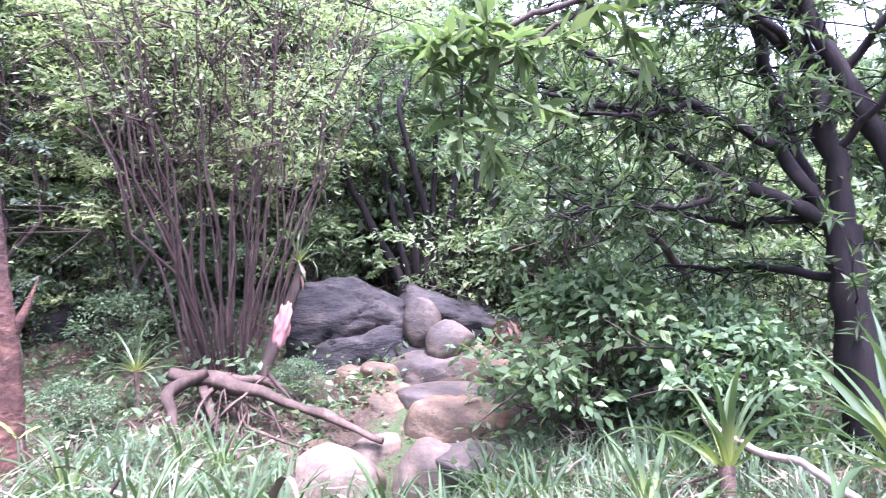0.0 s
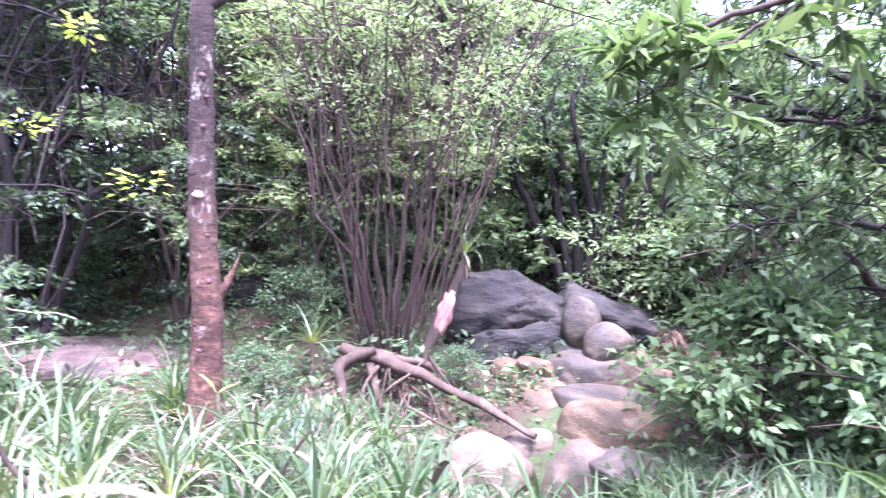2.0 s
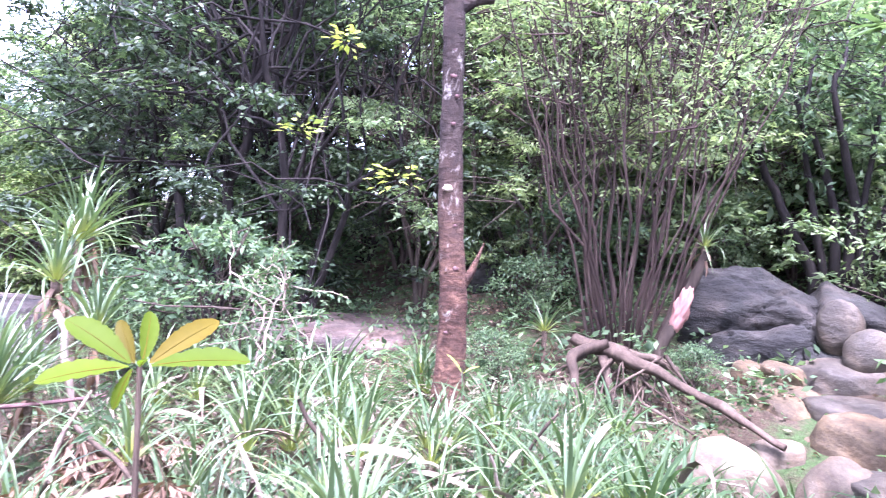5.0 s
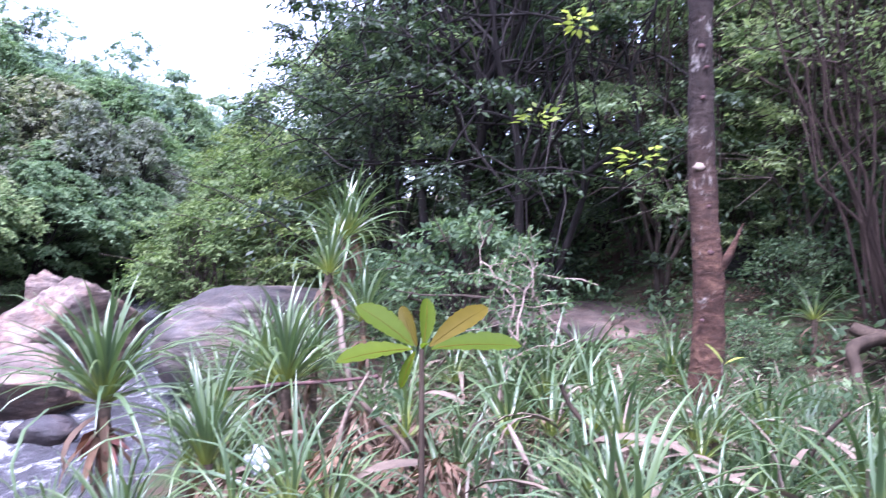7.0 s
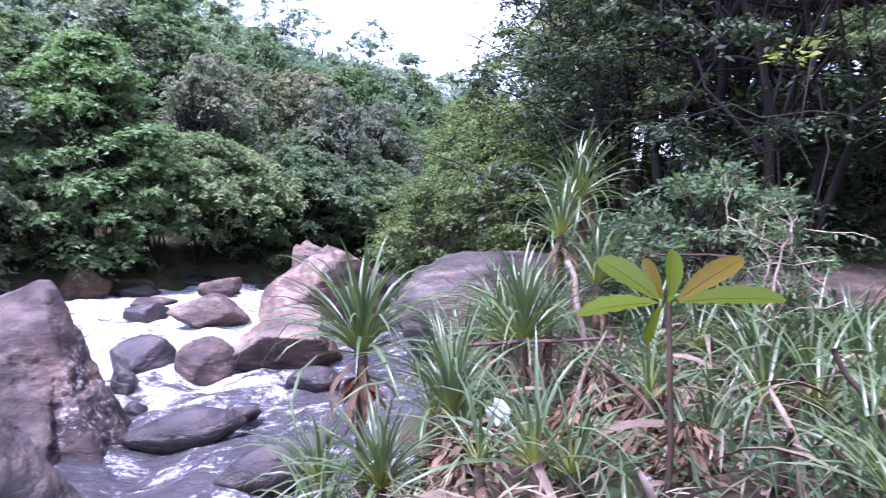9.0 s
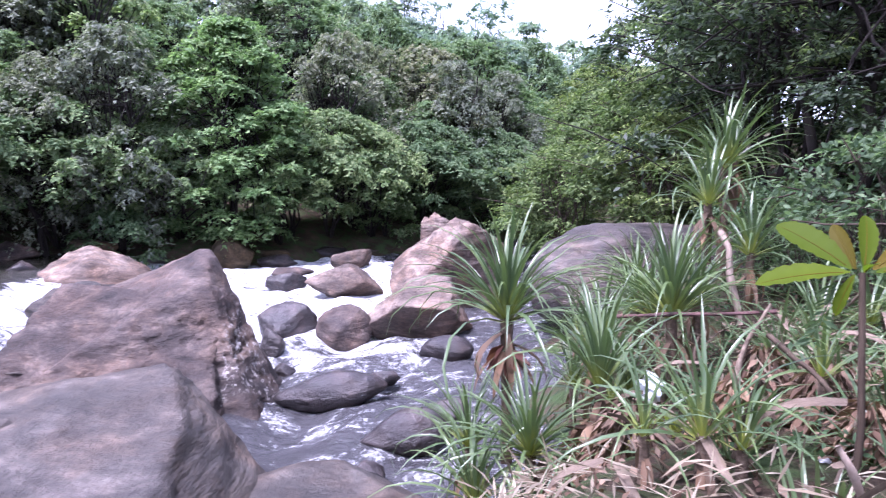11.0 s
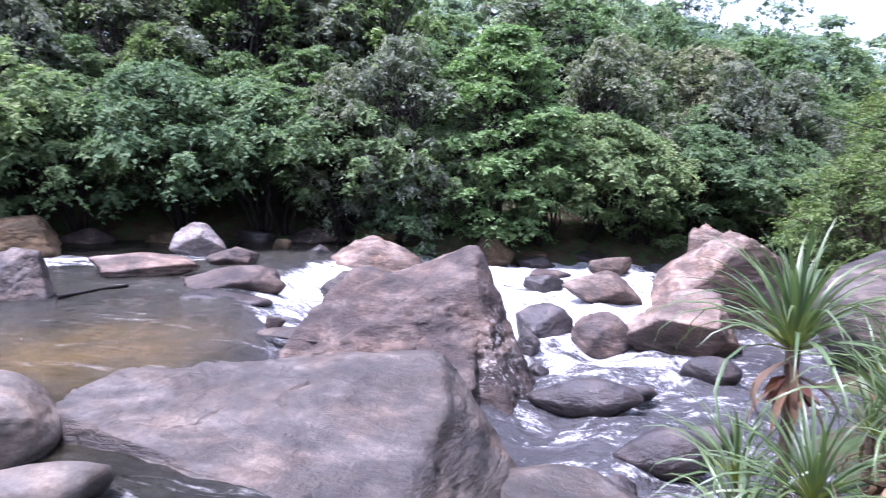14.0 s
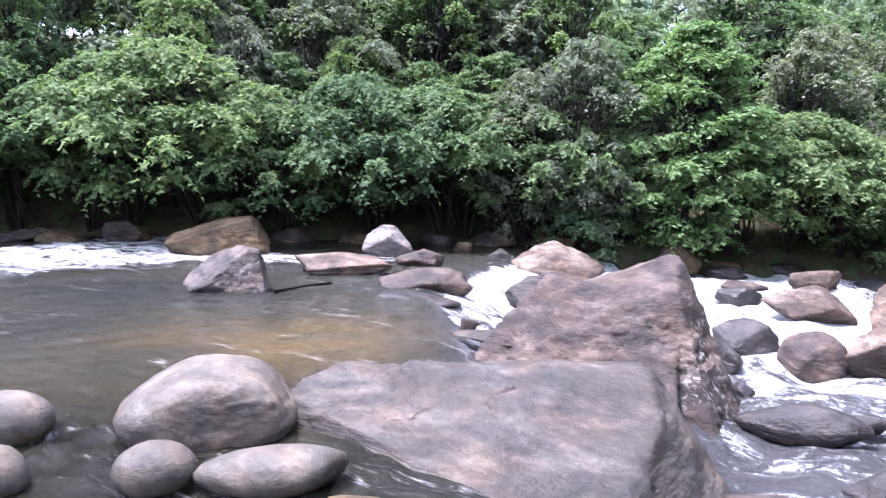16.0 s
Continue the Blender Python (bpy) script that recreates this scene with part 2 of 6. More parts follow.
M_PALE = wood_material("pale_twig", (0.16, 0.12, 0.09), (0.28, 0.22, 0.17), (0.40, 0.33, 0.27))


def ground_material():
    m, n, l, b = material("forest_soil", 0.95, 0.15)
    col = ramp(n, l, noise_node(n, l, 1.2, 8, 0.65), [(0.3, (0.027, 0.020, 0.013)), (0.5, (0.062, 0.046, 0.031)), (0.68, (0.115, 0.088, 0.064))])
    green = ramp(n, l, noise_node(n, l, 3.0, 6, 0.7), [(0.46, (0, 0, 0)), (0.6, (1, 1, 1))])
    col = mixed(n, l, col, (0.05, 0.085, 0.03), green)
    fine = ramp(n, l, noise_node(n, l, 45, 5, 0.75), [(0.3, (0.4, 0.4, 0.4)), (0.65, (1.3, 1.25, 1.2))])
    l.new(mixed(n, l, col, fine, 0.8, "MULTIPLY"), b.inputs["Base Color"])
    bump(n, l, b, noise_node(n, l, 25, 8, 0.75), 0.9, 0.05)
    return m


def water_material():
    m, n, l, b = material("river_water", 0.06, 0.5)
    b.inputs["IOR"].default_value = 1.33
    att = n.new("ShaderNodeAttribute")
    att.attribute_name = "foam_glint"
    att2 = n.new("ShaderNodeAttribute")
    att2.attribute_name = "shoal"
    deep = ramp(n, l, noise_node(n, l, 0.7, 4), [(0.35, (0.006, 0.007, 0.005)), (0.65, (0.018, 0.017, 0.011))])
    amber = ramp(n, l, noise_node(n, l, 1.1, 5), [(0.35, (0.026, 0.020, 0.008)), (0.62, (0.078, 0.052, 0.016))])
    col = mixed(n, l, deep, amber, att2.outputs["Fac"])
    big = noise_node(n, l, 3.0, 9, 0.72, (1.2, 0.8, 0.4), 0.5)
    fine = noise_node(n, l, 22, 6, 0.7, (1, 1, 0.4), 0.8)
    both = n.new("ShaderNodeMath")
    both.operation = "MULTIPLY_ADD"
    both.inputs[1].default_value = 0.45
    l.new(fine, both.inputs[0])
    l.new(big, both.inputs[2])
    add = n.new("ShaderNodeMath")
    add.operation = "ADD"
    l.new(both.outputs[0], add.inputs[0])
    l.new(att.outputs["Fac"], add.inputs[1])
    mask = ramp(n, l, add.outputs[0], [(0.0, (0, 0, 0)), (1.0, (1, 1, 1))])
    sharp = n.new("ShaderNodeMapRange")
    sharp.inputs["From Min"].default_value, sharp.inputs["From Max"].default_value = 1.15, 1.38
    l.new(add.outputs[0], sharp.inputs["Value"])
    # thin pale streaks painted into the water: sky glints along with foam lines
    lines = ramp(n, l, noise_node(n, l, 2.6, 7, 0.66, (2.6, 0.30, 0.3), 0.5), [(0.60, (0, 0, 0)), (0.66, (1, 1, 1))])
    spots = ramp(n, l, noise_node(n, l, 9, 5, 0.7, (1.6, 0.8, 0.3)), [(0.46, (0, 0, 0)), (0.72, (0.75, 0.75, 0.75))])
    glint_streak = mixed(n, l, lines, spots, 1.0, "MULTIPLY")
    col = mixed(n, l, col, (0.50, 0.50, 0.48), glint_streak)
    stirred = n.new("ShaderNodeAttribute")
    stirred.attribute_name = "air"
    air = n.new("ShaderNodeMapRange")
    air.inputs["From Min"].default_value, air.inputs["From Max"].default_value = 0.0, 1.0
    air.inputs["To Max"].default_value = 0.75
    l.new(stirred.outputs["Fac"], air.inputs["Value"])
    col = mixed(n, l, col, (0.072, 0.072, 0.078), air.outputs[0])
    white = mixed(n, l, col, (0.70, 0.72, 0.74), sharp.outputs[0])
    l.new(white, b.inputs["Base Color"])
    rr = n.new("ShaderNodeMapRange")
    rr.inputs["To Min"].default_value, rr.inputs["To Max"].default_value = 0.07, 0.7
    l.new(sharp.outputs[0], rr.inputs["Value"])
    l.new(rr.outputs[0], b.inputs["Roughness"])
    k = bump(n, l, b, noise_node(n, l, 4.5, 6, 0.62, (1.7, 0.55, 0.3), 0.9), 0.6, 0.18)
    bump(n, l, b, noise_node(n, l, 17, 6, 0.68, (1.7, 0.5, 0.3), 0.6), 0.6, 0.04, k)
    stir = n.new("ShaderNodeAttribute")
    stir.attribute_name = "ripple"
    for node in n:
        if node.bl_idname == "ShaderNodeBump":
            l.new(stir.outputs["Fac"], node.inputs["Strength"])
    return m


M_SOIL, M_WATER = ground_material(), water_material()


# ---- the lie of the land ----
def smooth(v, a, b):
    t = np.clip((v - a) / (b - a), 0, 1)
    return t * t * (3 - 2 * t)


SHORE_X = [-80, -25, -12, -8, -5, -3.7, -3.0, -2.0, 0, 4, 60]
SHORE_Y = [27, 8, 3.2, 2.2, 1.2, 0.3, -0.6, -1.7, -3.0, -5.0, -30]
FAR_Y = [-60, -17, -15.5, -12, -8, -3, 1, 5, 14, 40]
FAR_X = [-30, 6, 8.5, 11.5, 15.2, 17.8, 20, 24, 40, 100]


def land(x, y):
    x, y = np.asarray(x, float), np.asarray(y, float)
    s = y - np.interp(x, SHORE_X, SHORE_Y)
    near = -0.95 + 1.05 * smooth(s, -0.35, 1.9) - 0.5 * smooth(-s, 0.2, 2.5)
    near = near + 0.06 * np.clip(s - 2.5, 0, 12) * smooth(-x, 1.5, 2.6)
    up = np.clip(y - 5.3, 0, None)
    near = near + 0.27 * np.minimum(up, 7) + 0.12 * np.clip(up - 7, 0, 60)
    near = near - 0.25 * np.exp(-((x + 0.8) / 0.9) ** 2 - ((y - 4.8) / 1.0) ** 2)
    f = (-x - np.interp(y, FAR_Y, FAR_X)) * 0.8
    steep = 0.22 + 0.22 * smooth(-y, -10, 2)
    far = -1.4 + 0.9 * smooth(f, -1.5, 0.3) + steep * np.clip(f - 0.2, 0, 14) + 0.4 * steep * np.clip(f - 14, 0, 60)
    lumps = 0.05 * np.sin(2.1 * x + 1.3 * y) * np.sin(1.7 * y - 0.8 * x) + 0.025 * np.sin(5.3 * x - 2.0) * np.sin(4.7 * y + 1.0)
    return np.maximum(near, far) + lumps


LIP_X = [-60, -20, -14, -11, -8.6, -6.5, -4, 4]
LIP_Y = [-5.0, -5.0, -5.2, -5.2, -4.6, -3.4, -1.8, 3.0]


def below_lip(x, y):
    """How far past the lip of the pool, towards the rapids."""
    return y - np.interp(x, LIP_X, LIP_Y)


def water_level(x, y):
    d = below_lip(x, y)
    drop = smooth(d, -0.45, 1.35)
    return -0.35 - 0.45 * drop - 0.012 * np.clip(-x - 12, 0, 60)


def mesh_object(name, verts, faces, mat, parent=None, shade=True, label=""):
    me = bpy.data.meshes.new(name)
    me.from_pydata(np.asarray(verts).tolist() if not isinstance(verts, list) else verts, [], faces)
    me.materials.append(mat)
    if shade:
        me.polygons.foreach_set("use_smooth", [True] * len(me.polygons))
    ob = new(name, me)
    if parent:
        ob.parent = parent
    if label:
        tagged(ob, label)
    return ob


def array_mesh(name, verts, faces, mats, index=None, shade=False):
    """A mesh from arrays: verts (n,3), faces (m,k) all of one corner count."""
    me = bpy.data.meshes.new(name)
    v, f = np.asarray(verts, np.float32), np.asarray(faces, np.int32)
    m, k = f.shape
    me.vertices.add(len(v))
    me.vertices.foreach_set("co", v.ravel())
    me.loops.add(m * k)
    me.loops.foreach_set("vertex_index", f.ravel())
    me.polygons.add(m)
    me.polygons.foreach_set("loop_start", np.arange(0, m * k, k, dtype=np.int32))
    if shade:
        me.polygons.foreach_set("use_smooth", np.ones(m, bool))
    for mat in mats:
        me.materials.append(mat)
    if index is not None:
        me.polygons.foreach_set("material_index", np.asarray(index, np.int32))
    me.update(calc_edges=True)
    return me


def grid(xs, ys, height):
    X, Y = np.meshgrid(xs, ys, indexing="ij")
    Z = height(X, Y)
    v = np.stack([X, Y, Z], -1).reshape(-1, 3)
    nx, ny = len(xs), len(ys)
    i = np.arange(nx * ny).reshape(nx, ny)
    f = np.stack([i[:-1, :-1], i[1:, :-1], i[1:, 1:], i[:-1, 1:]], -1).reshape(-1, 4)
    return v, f


gx = np.concatenate([np.linspace(-400, -45, 30), np.linspace(-42, -12, 60), np.linspace(-11.6, 4, 130), np.linspace(4.5, 30, 30), np.linspace(40, 400, 20)])
gy = np.concatenate([np.linspace(-400, -40, 25), np.linspace(-37, -6, 50), np.linspace(-5.7, 9, 120), np.linspace(9.5, 35, 40), np.linspace(45, 400, 20)])
gv, gf = grid(gx, gy, land)
ground = new("ground", array_mesh("ground", gv, gf, [M_SOIL], shade=True))
tagged(ground, "brown forest soil bank with leaf litter and moss", "ground", kind="structure")


def waves(X, Y):
    Z = water_level(X, Y)
    rough = 0.25 + 0.95 * smooth(below_lip(X, Y), -0.5, 0.6)
    Z = Z + rough * (0.035 * np.sin(3.1 * X + 2.2 * Y + 1.5 * np.sin(1.3 * Y)) + 0.03 * np.sin(5.7 * Y - 3.4 * X + 2 * np.sin(2.1 * X)) + 0.02 * np.sin(11 * X + 7 * Y) * np.sin(9 * Y - 4 * X))
    shallow = np.exp(-((X + 2.7) / 1.5) ** 2 - ((Y + 3.9) / 1.0) ** 2) + 0.5 * np.exp(-((X + 3.3) / 0.5) ** 2 - ((Y + 2.2) / 0.5) ** 2)
    Z = Z + 0.021 * shallow * (np.sin(17 * Y - 11 * X + 2.5 * np.sin(5 * X + 3 * Y)) + 0.8 * np.sin(13 * Y + 19 * X + 2 * np.sin(4 * Y)))
    return Z


wx = np.concatenate([np.linspace(-90, -30, 30), np.linspace(-29.5, -14, 80), np.linspace(-13.9, -1.0, 200), np.linspace(-0.8, 8, 30), np.linspace(9, 60, 20)])
wy = np.concatenate([np.linspace(-60, -18, 25), np.linspace(-17.8, -8, 60), np.linspace(-7.95, 4, 190), np.linspace(4.2, 40, 40)])
wv, wf = grid(wx, wy, waves)
wm = array_mesh("water", wv, wf, [M_WATER], shade=True)
X, Y = wv[:, 0], wv[:, 1]
side = below_lip(X, Y)
foam_glint = 0.08 + 0.30 * smooth(side, -0.4, 0.3) * smooth(14 - np.abs(X + 8), 0, 6)
foam_glint += 0.55 * np.exp(-((side - 0.7) / 0.8) ** 2) * smooth(-X, 6.6, 7.6)
foam_glint += 0.50 * smooth(-X, 7.0, 9.5) * smooth(side, 0.2, 1.2) * smooth(3.2 - np.abs(Y + 1.8), 0, 1.4)
foam_glint += 0.9 * np.exp(-((X + 8.8) / 4.5) ** 2 - ((Y + 12.0 - 0.25 * (X + 9)) / 1.7) ** 2)
foam_glint += 0.75 * np.exp(-(((X + 10.2) + 0.79 * (Y + 8.6)) / 1.0) ** 2) * smooth(-Y, 6.2, 7.4) * smooth(Y, -14.5, -12.5)
# white flecks in the near shallows, painted for the sky's reflection on ripples
foam_glint += 0.27 * np.exp(-((X + 2.6) / 1.3) ** 2 - ((Y + 4.0) / 0.8) ** 2)
foam_glint += 0.35 * np.exp(-((X + 7.2) / 0.8) ** 2 - ((Y + 0.3) / 0.7) ** 2)
shoal = 0.9 * np.exp(-((X + 4.9) / 1.6) ** 2 - ((Y + 4.4) / 1.3) ** 2)
foam_glint = np.clip(foam_glint, 0, 0.42 + 0.17 * np.maximum(smooth(-X, 6.5, 10.5) * smooth(Y, -7, -5), 0.62 * smooth(-Y, 6.5, 8.5)))
ripple = 0.55 + 0.3 * smooth(side, -0.6, 0.3) + 0.75 * np.exp(-((X + 2.7) / 1.5) ** 2 - ((Y + 4.0) / 0.9) ** 2) + 0.35 * smooth(-Y, 7.5, 11) + 0.5 * np.exp(-((X + 3.2) / 0.7) ** 2 - ((Y + 2.3) / 0.7) ** 2)
for key, val in (("foam_glint", foam_glint), ("shoal", shoal), ("ripple", ripple), ("air", smooth(side, -0.5, 0.4))):
    a = wm.attributes.new(key, "FLOAT", "POINT")
    a.data.foreach_set("value", val.astype(np.float32))
water = new("river_water", wm)
tagged(water, "brown river pool falling into white rapids between boulders", "river", kind="structure")

# ---- boulders and stones ----
BALL = {}


def ball(level):
    if level not in BALL:
        bm = bmesh.new()
        bmesh.ops.create_icosphere(bm, subdivisions=level, radius=1)
        BALL[level] = (np.array([v.co[:] for v in bm.verts]), np.array([[v.index for v in f.verts] for f in bm.faces]))
        bm.free()
    return BALL[level]


def fbm(p, scale, seed, octaves=4):
    off = Vector((seed * 7.13, seed * 3.7, seed * 1.9))
    return np.array([noise.fractal(Vector(q) * scale + off, 1.0, 2.0, octaves) for q in p])


def rock(name, x, y, z, w, d, h, yaw, mat, label, seed=1, cut=8, rough=0.10, planes=(), sub=0.45, lean=(0, 0), level=4, soft=130, roll=0, group="", category="boulder", deep=(0.48, 0.78)):
    """A boulder w wide, d deep, h high over its waterline z; its near side faces the viewer at yaw, planes (nx, ny, nz, dist) cut it flat."""
    u, faces = ball(level)
    rng = np.random.RandomState(seed)
    cuts = [(np.array(p[:3]) / np.linalg.norm(p[:3]), p[3]) for p in planes]
    smoothed = soft <= 20 or deep[0] >= 0.7
    if smoothed:
        for k in range(2 * cut):
            v = rng.normal(size=3)
            cuts.append((v / np.linalg.norm(v), rng.uniform(*deep) if k < cut else rng.uniform(deep[1] - 0.1, 0.92)))
        tot = np.ones(len(u))
    else:
        far = 0.18 if planes else 0.0
        for k in range(7 + cut // 2):
            q = (k + 0.5) / (7 + cut // 2)
            z0, a0 = 1 - 2 * q, k * 2.4 + seed
            v = np.array([math.cos(a0) * math.sqrt(1 - z0 * z0), math.sin(a0) * math.sqrt(1 - z0 * z0), z0]) + rng.normal(size=3) * 0.28
            cuts.append((v / np.linalg.norm(v), rng.uniform(0.48 + far, 0.78 + far)))
        tot = np.full(len(u), 0.25)
        rough = 1.35 * rough
    for nrm, dist in cuts:
        tot += (np.clip(u @ nrm, 0, None) / dist) ** soft
    r = tot ** (-1.0 / soft)
    r = r * (1 + 0.55 * rough * fbm(u, 1.6, seed, 5) + rough * 0.45 * fbm(u * (1, 1, 2.5), 4.5, seed + 3, 4))
    crease = np.abs(fbm(u * (1, 1, 1.8), 1.3, seed + 9, 3))
    r = r * (1 - rough * 0.7 * np.clip(1 - crease / 0.06, 0, 1))
    p = u * r[:, None]
    lo, hi = p.min(0), p.max(0)
    p = (p - (lo + hi) / 2) / ((hi - lo) / 2)
    full = h * (1 + sub)
    p = p * (w / 2, d / 2, full / 2)
    p[:, 2] += h - full / 2
    p[:, 0] += lean[0] * p[:, 2]
    p[:, 1] += lean[1] * p[:, 2]
    me = array_mesh(name, p, faces, [mat], shade=True)
    ob = new(name, me)
    a = radians(yaw)
    ob.matrix_world = pose(x - math.sin(a) * d * 0.42, y + math.cos(a) * d * 0.42, z, 0, roll, yaw)
    return tagged(ob, label, category, group)


def facet(a, b, c):
    """The plane through three points, as a point and a normal of either sense."""
    return a, Vector(Vector(b) - Vector(a)).cross(Vector(c) - Vector(a))[:]


def crag(label, blocks, mat, seed, rough=0.03, soft=110, level=6, bed=(0.1, 0.2, 1), ledge=0.02, every=0.16):
    """A large boulder of one or more blocks, each (centre, planes): a plane is a point on it and its normal; bed and ledge give its layers."""
    u, faces = ball(level)
    vs, fs, count = [], [], 0
    base = np.array(blocks[0][0])
    lay = np.array(bed, float) / np.linalg.norm(bed)
    for centre, planes in blocks:
        c = np.array(centre)
        tot = np.zeros(len(u))
        for pt, nrm in planes:
            nv = np.array(nrm) / np.linalg.norm(nrm)
            dist = (np.array(pt) - c) @ nv
            nv, dist = (-nv, -dist) if dist < 0 else (nv, dist)
            tot += (np.clip(u @ nv, 0, None) / max(0.05, dist)) ** soft
        r = tot ** (-1.0 / soft)
        q = u * r[:, None] + c - base
        r = r + rough * (1.3 * fbm(q, 1.3, seed, 5) + 1.2 * fbm(q, 0.8, seed + 5, 2) + 0.6 * fbm(q * (1, 1, 3.0), 3.5, seed + 3, 4))
        crease = np.abs(fbm(q * (1, 1, 2.2), 0.9, seed + 9, 4))
        r = r - rough * 1.2 * np.clip(1 - crease / 0.035, 0, 1)
        step = (q @ lay + 0.10 * fbm(q, 1.1, seed + 2, 3)) / every
        r = r + ledge * ((step % 1.0) ** 2.5 - 0.3) * np.clip(0.5 + 1.5 * fbm(q, 0.9, seed + 4, 2), 0, 1)
        vs.append(u * r[:, None] + c - base)
        fs.append(faces + count)
        count += len(u)
    ob = new("boulder", array_mesh("boulder", np.concatenate(vs), np.concatenate(fs), [mat], shade=True))
    ob.location = tuple(base)
    return tagged(ob, label, "boulder")


P, L = -0.35, -0.80
crag("long flat-topped grey slab boulder beside the rapids", [
    ((-4.45, -1.95, -0.7), [
        facet((-4.9, -1.21, -0.03), (-4.70, -2.9, -0.16), (-4.05, -1.99, -0.23)), facet((-4.02, -1.99, -0.24), (-3.42, -1.8, -0.40), (-3.47, -2.3, -0.37)),
        facet((-4.9, -1.21, -0.03), (-4.41, -1.07, -0.11), (-5.15, -0.65, -0.75)), facet((-4.41, -1.07, -0.11), (-4.07, -1.01, -0.26), (-4.75, -0.52, -0.80)), facet((-5.02, -1.38, -0.02), (-4.70, -2.9, -0.16), (-5.1, -2.2, -0.9)), ((-4.45, -2.93, -0.2), (-0.25, -0.95, 0.1)),
        ((-5.2, -1.2, -0.3), (-0.8, 0.55, 0.2)), ((-4.05, -2.62, -0.22), (0.45, -0.6, 0.66)), ((-4, -2, -1.3), (0, 0, -1))]),
    ((-3.95, -2.55, -0.65), [
        facet((-3.6, -3.14, -0.20), (-4.15, -2.79, -0.20), (-3.75, -2.1, -0.30)), ((-3.55, -3.16, -0.25), (0.1, -0.95, 0.35)), ((-3.47, -2.5, -0.36), (0.85, -0.1, 0.45)),
        ((-4.6, -2.7, -0.25), (-0.9, -0.3, 0.35)), ((-3.7, -1.4, -0.4), (0.2, 0.9, 0.4)), ((-4, -2, -1.3), (0, 0, -1))])],
    M_GREY, 11, 0.026, 220, 6, (0.35, -0.15, 1), 0.018, 0.14)
crag("tall wedge-shaped purple-brown boulder rising from the rapids", [
    ((-6.75, -1.7, -0.55), [
        facet((-6.09, -0.81, -0.8), (-6.62, -1.22, 0.22), (-6.05, -2.5, -0.42)), facet((-6.62, -1.22, 0.22), (-6.92, -1.33, 0.47), (-6.55, -2.1, 0.16)),
        facet((-6.95, -1.36, 0.47), (-7.26, -1.76, 0.43), (-7.17, -2.12, 0.24)), facet((-6.57, -2.7, -0.04), (-7.27, -2.5, 0.07), (-7.08, -2.1, 0.23)), facet((-6.92, -1.33, 0.46), (-6.09, -0.81, -0.8), (-7.5, -0.84, -0.25)),
        ((-7.75, -1.6, 0.2), (-0.92, 0, 0.4)), ((-6.95, -1.4, 0.475), (0.02, 0.12, 1)), ((-6.75, -0.68, -0.8), (-0.35, 0.85, 0.3)), ((-6.2, -3.02, -0.34), (-0.25, -0.88, 0.4)), ((-6, -1.7, -1.3), (0, 0, -1))]),
    ((-6.35, -2.2, -0.75), [
        facet((-5.98, -2.5, -0.48), (-6.1, -1.4, -0.45), (-6.35, -2.2, -0.12)), ((-6.3, -2.9, -0.36), (-0.1, -0.9, 0.45)), ((-5.85, -2.0, -0.75), (0.92, 0, 0.3)),
        ((-7.0, -2.2, -0.3), (-0.9, 0, 0.4)), ((-6.1, -1.1, -0.7), (0.3, 0.9, 0.3)), ((-6, -2, -1.3), (0, 0, -1))])],
    M_ROCK, 23, 0.034, 120, 6, (0.25, 0.65, 0.7), 0.014, 0.16)
rock("boulder", -3.05, -3.19, P, 1.04, 0.75, 0.40, 137, M_EGG, "smooth egg-shaped grey boulder in the shallow pool", 5, 1, 0.04, [(-0.62, -0.1, 0.78, 0.66), (0.85, -0.2, 0.45, 0.78)], 0.5, level=5, soft=8)
rock("stone", -2.48, -2.94, P, 0.39, 0.34, 0.21, 141, M_EGG, "small round grey stone at the water's edge", 6, 0, 0.03, (), 0.3, soft=6, level=3, category="stone")
rock("stone", -2.74, -2.50, P, 0.75, 0.34, 0.19, 126, M_EGG, "flat oval grey stone at the water's edge", 7, 1, 0.04, (), 0.3, lean=(0.2, 0), soft=6, level=3, category="stone")
rock("stone", -2.45, -4.1, P, 0.52, 0.4, 0.25, 150, M_EGG, "pale rounded stone in the shallow pool", 8, 1, 0.05, (), 0.3, soft=6, level=3, category="stone")
rock("stone", -2.0, -3.5, P, 0.42, 0.4, 0.23, 152, M_EGG, "grey rounded stone in the shallow pool", 9, 1, 0.05, (), 0.3, soft=6, level=3, category="stone")
rock("boulder", -9.62, -9.91, P, 1.98, 1.2, 0.70, 136, M_TAN, "brown angular boulder standing in the pool", 31, 0, 0.07, [(-0.5, -0.15, 0.85, 0.30), (0.93, -0.15, 0.25, 0.55), (0.1, -0.93, 0.3, 0.42), (0.1, 0.2, 1, 0.62), (0.6, -0.6, 0.5, 0.6)], 0.3, level=5)
rock("boulder", -6.64, -6.69, P, 1.12, 0.8, 0.57, 135, M_STRIPE, "tilted striped grey boulder in the pool", 32, 0, 0.05, [(-0.72, -0.25, 0.65, 0.30), (0.96, -0.1, 0.12, 0.5), (0.1, -0.93, 0.35, 0.42), (0.3, 0, 0.95, 0.7)], 0.3, level=5)
rock("boulder", -9.83, -12.9, P, 0.81, 0.6, 0.44, 143, M_ROCK, "dark brown boulder below the far bank", 33, 4, 0.08)
rock("boulder", -8.39, -14.14, P, 0.92, 0.7, 0.24, 150, M_GREY, "low flat grey rock at the upstream rapid", 34, 3, 0.08)
rock("boulder", -8.95, -13.6, P, 0.97, 0.6, 0.23, 147, M_TAN, "low tan rock at the upstream rapid", 35, 3, 0.08)
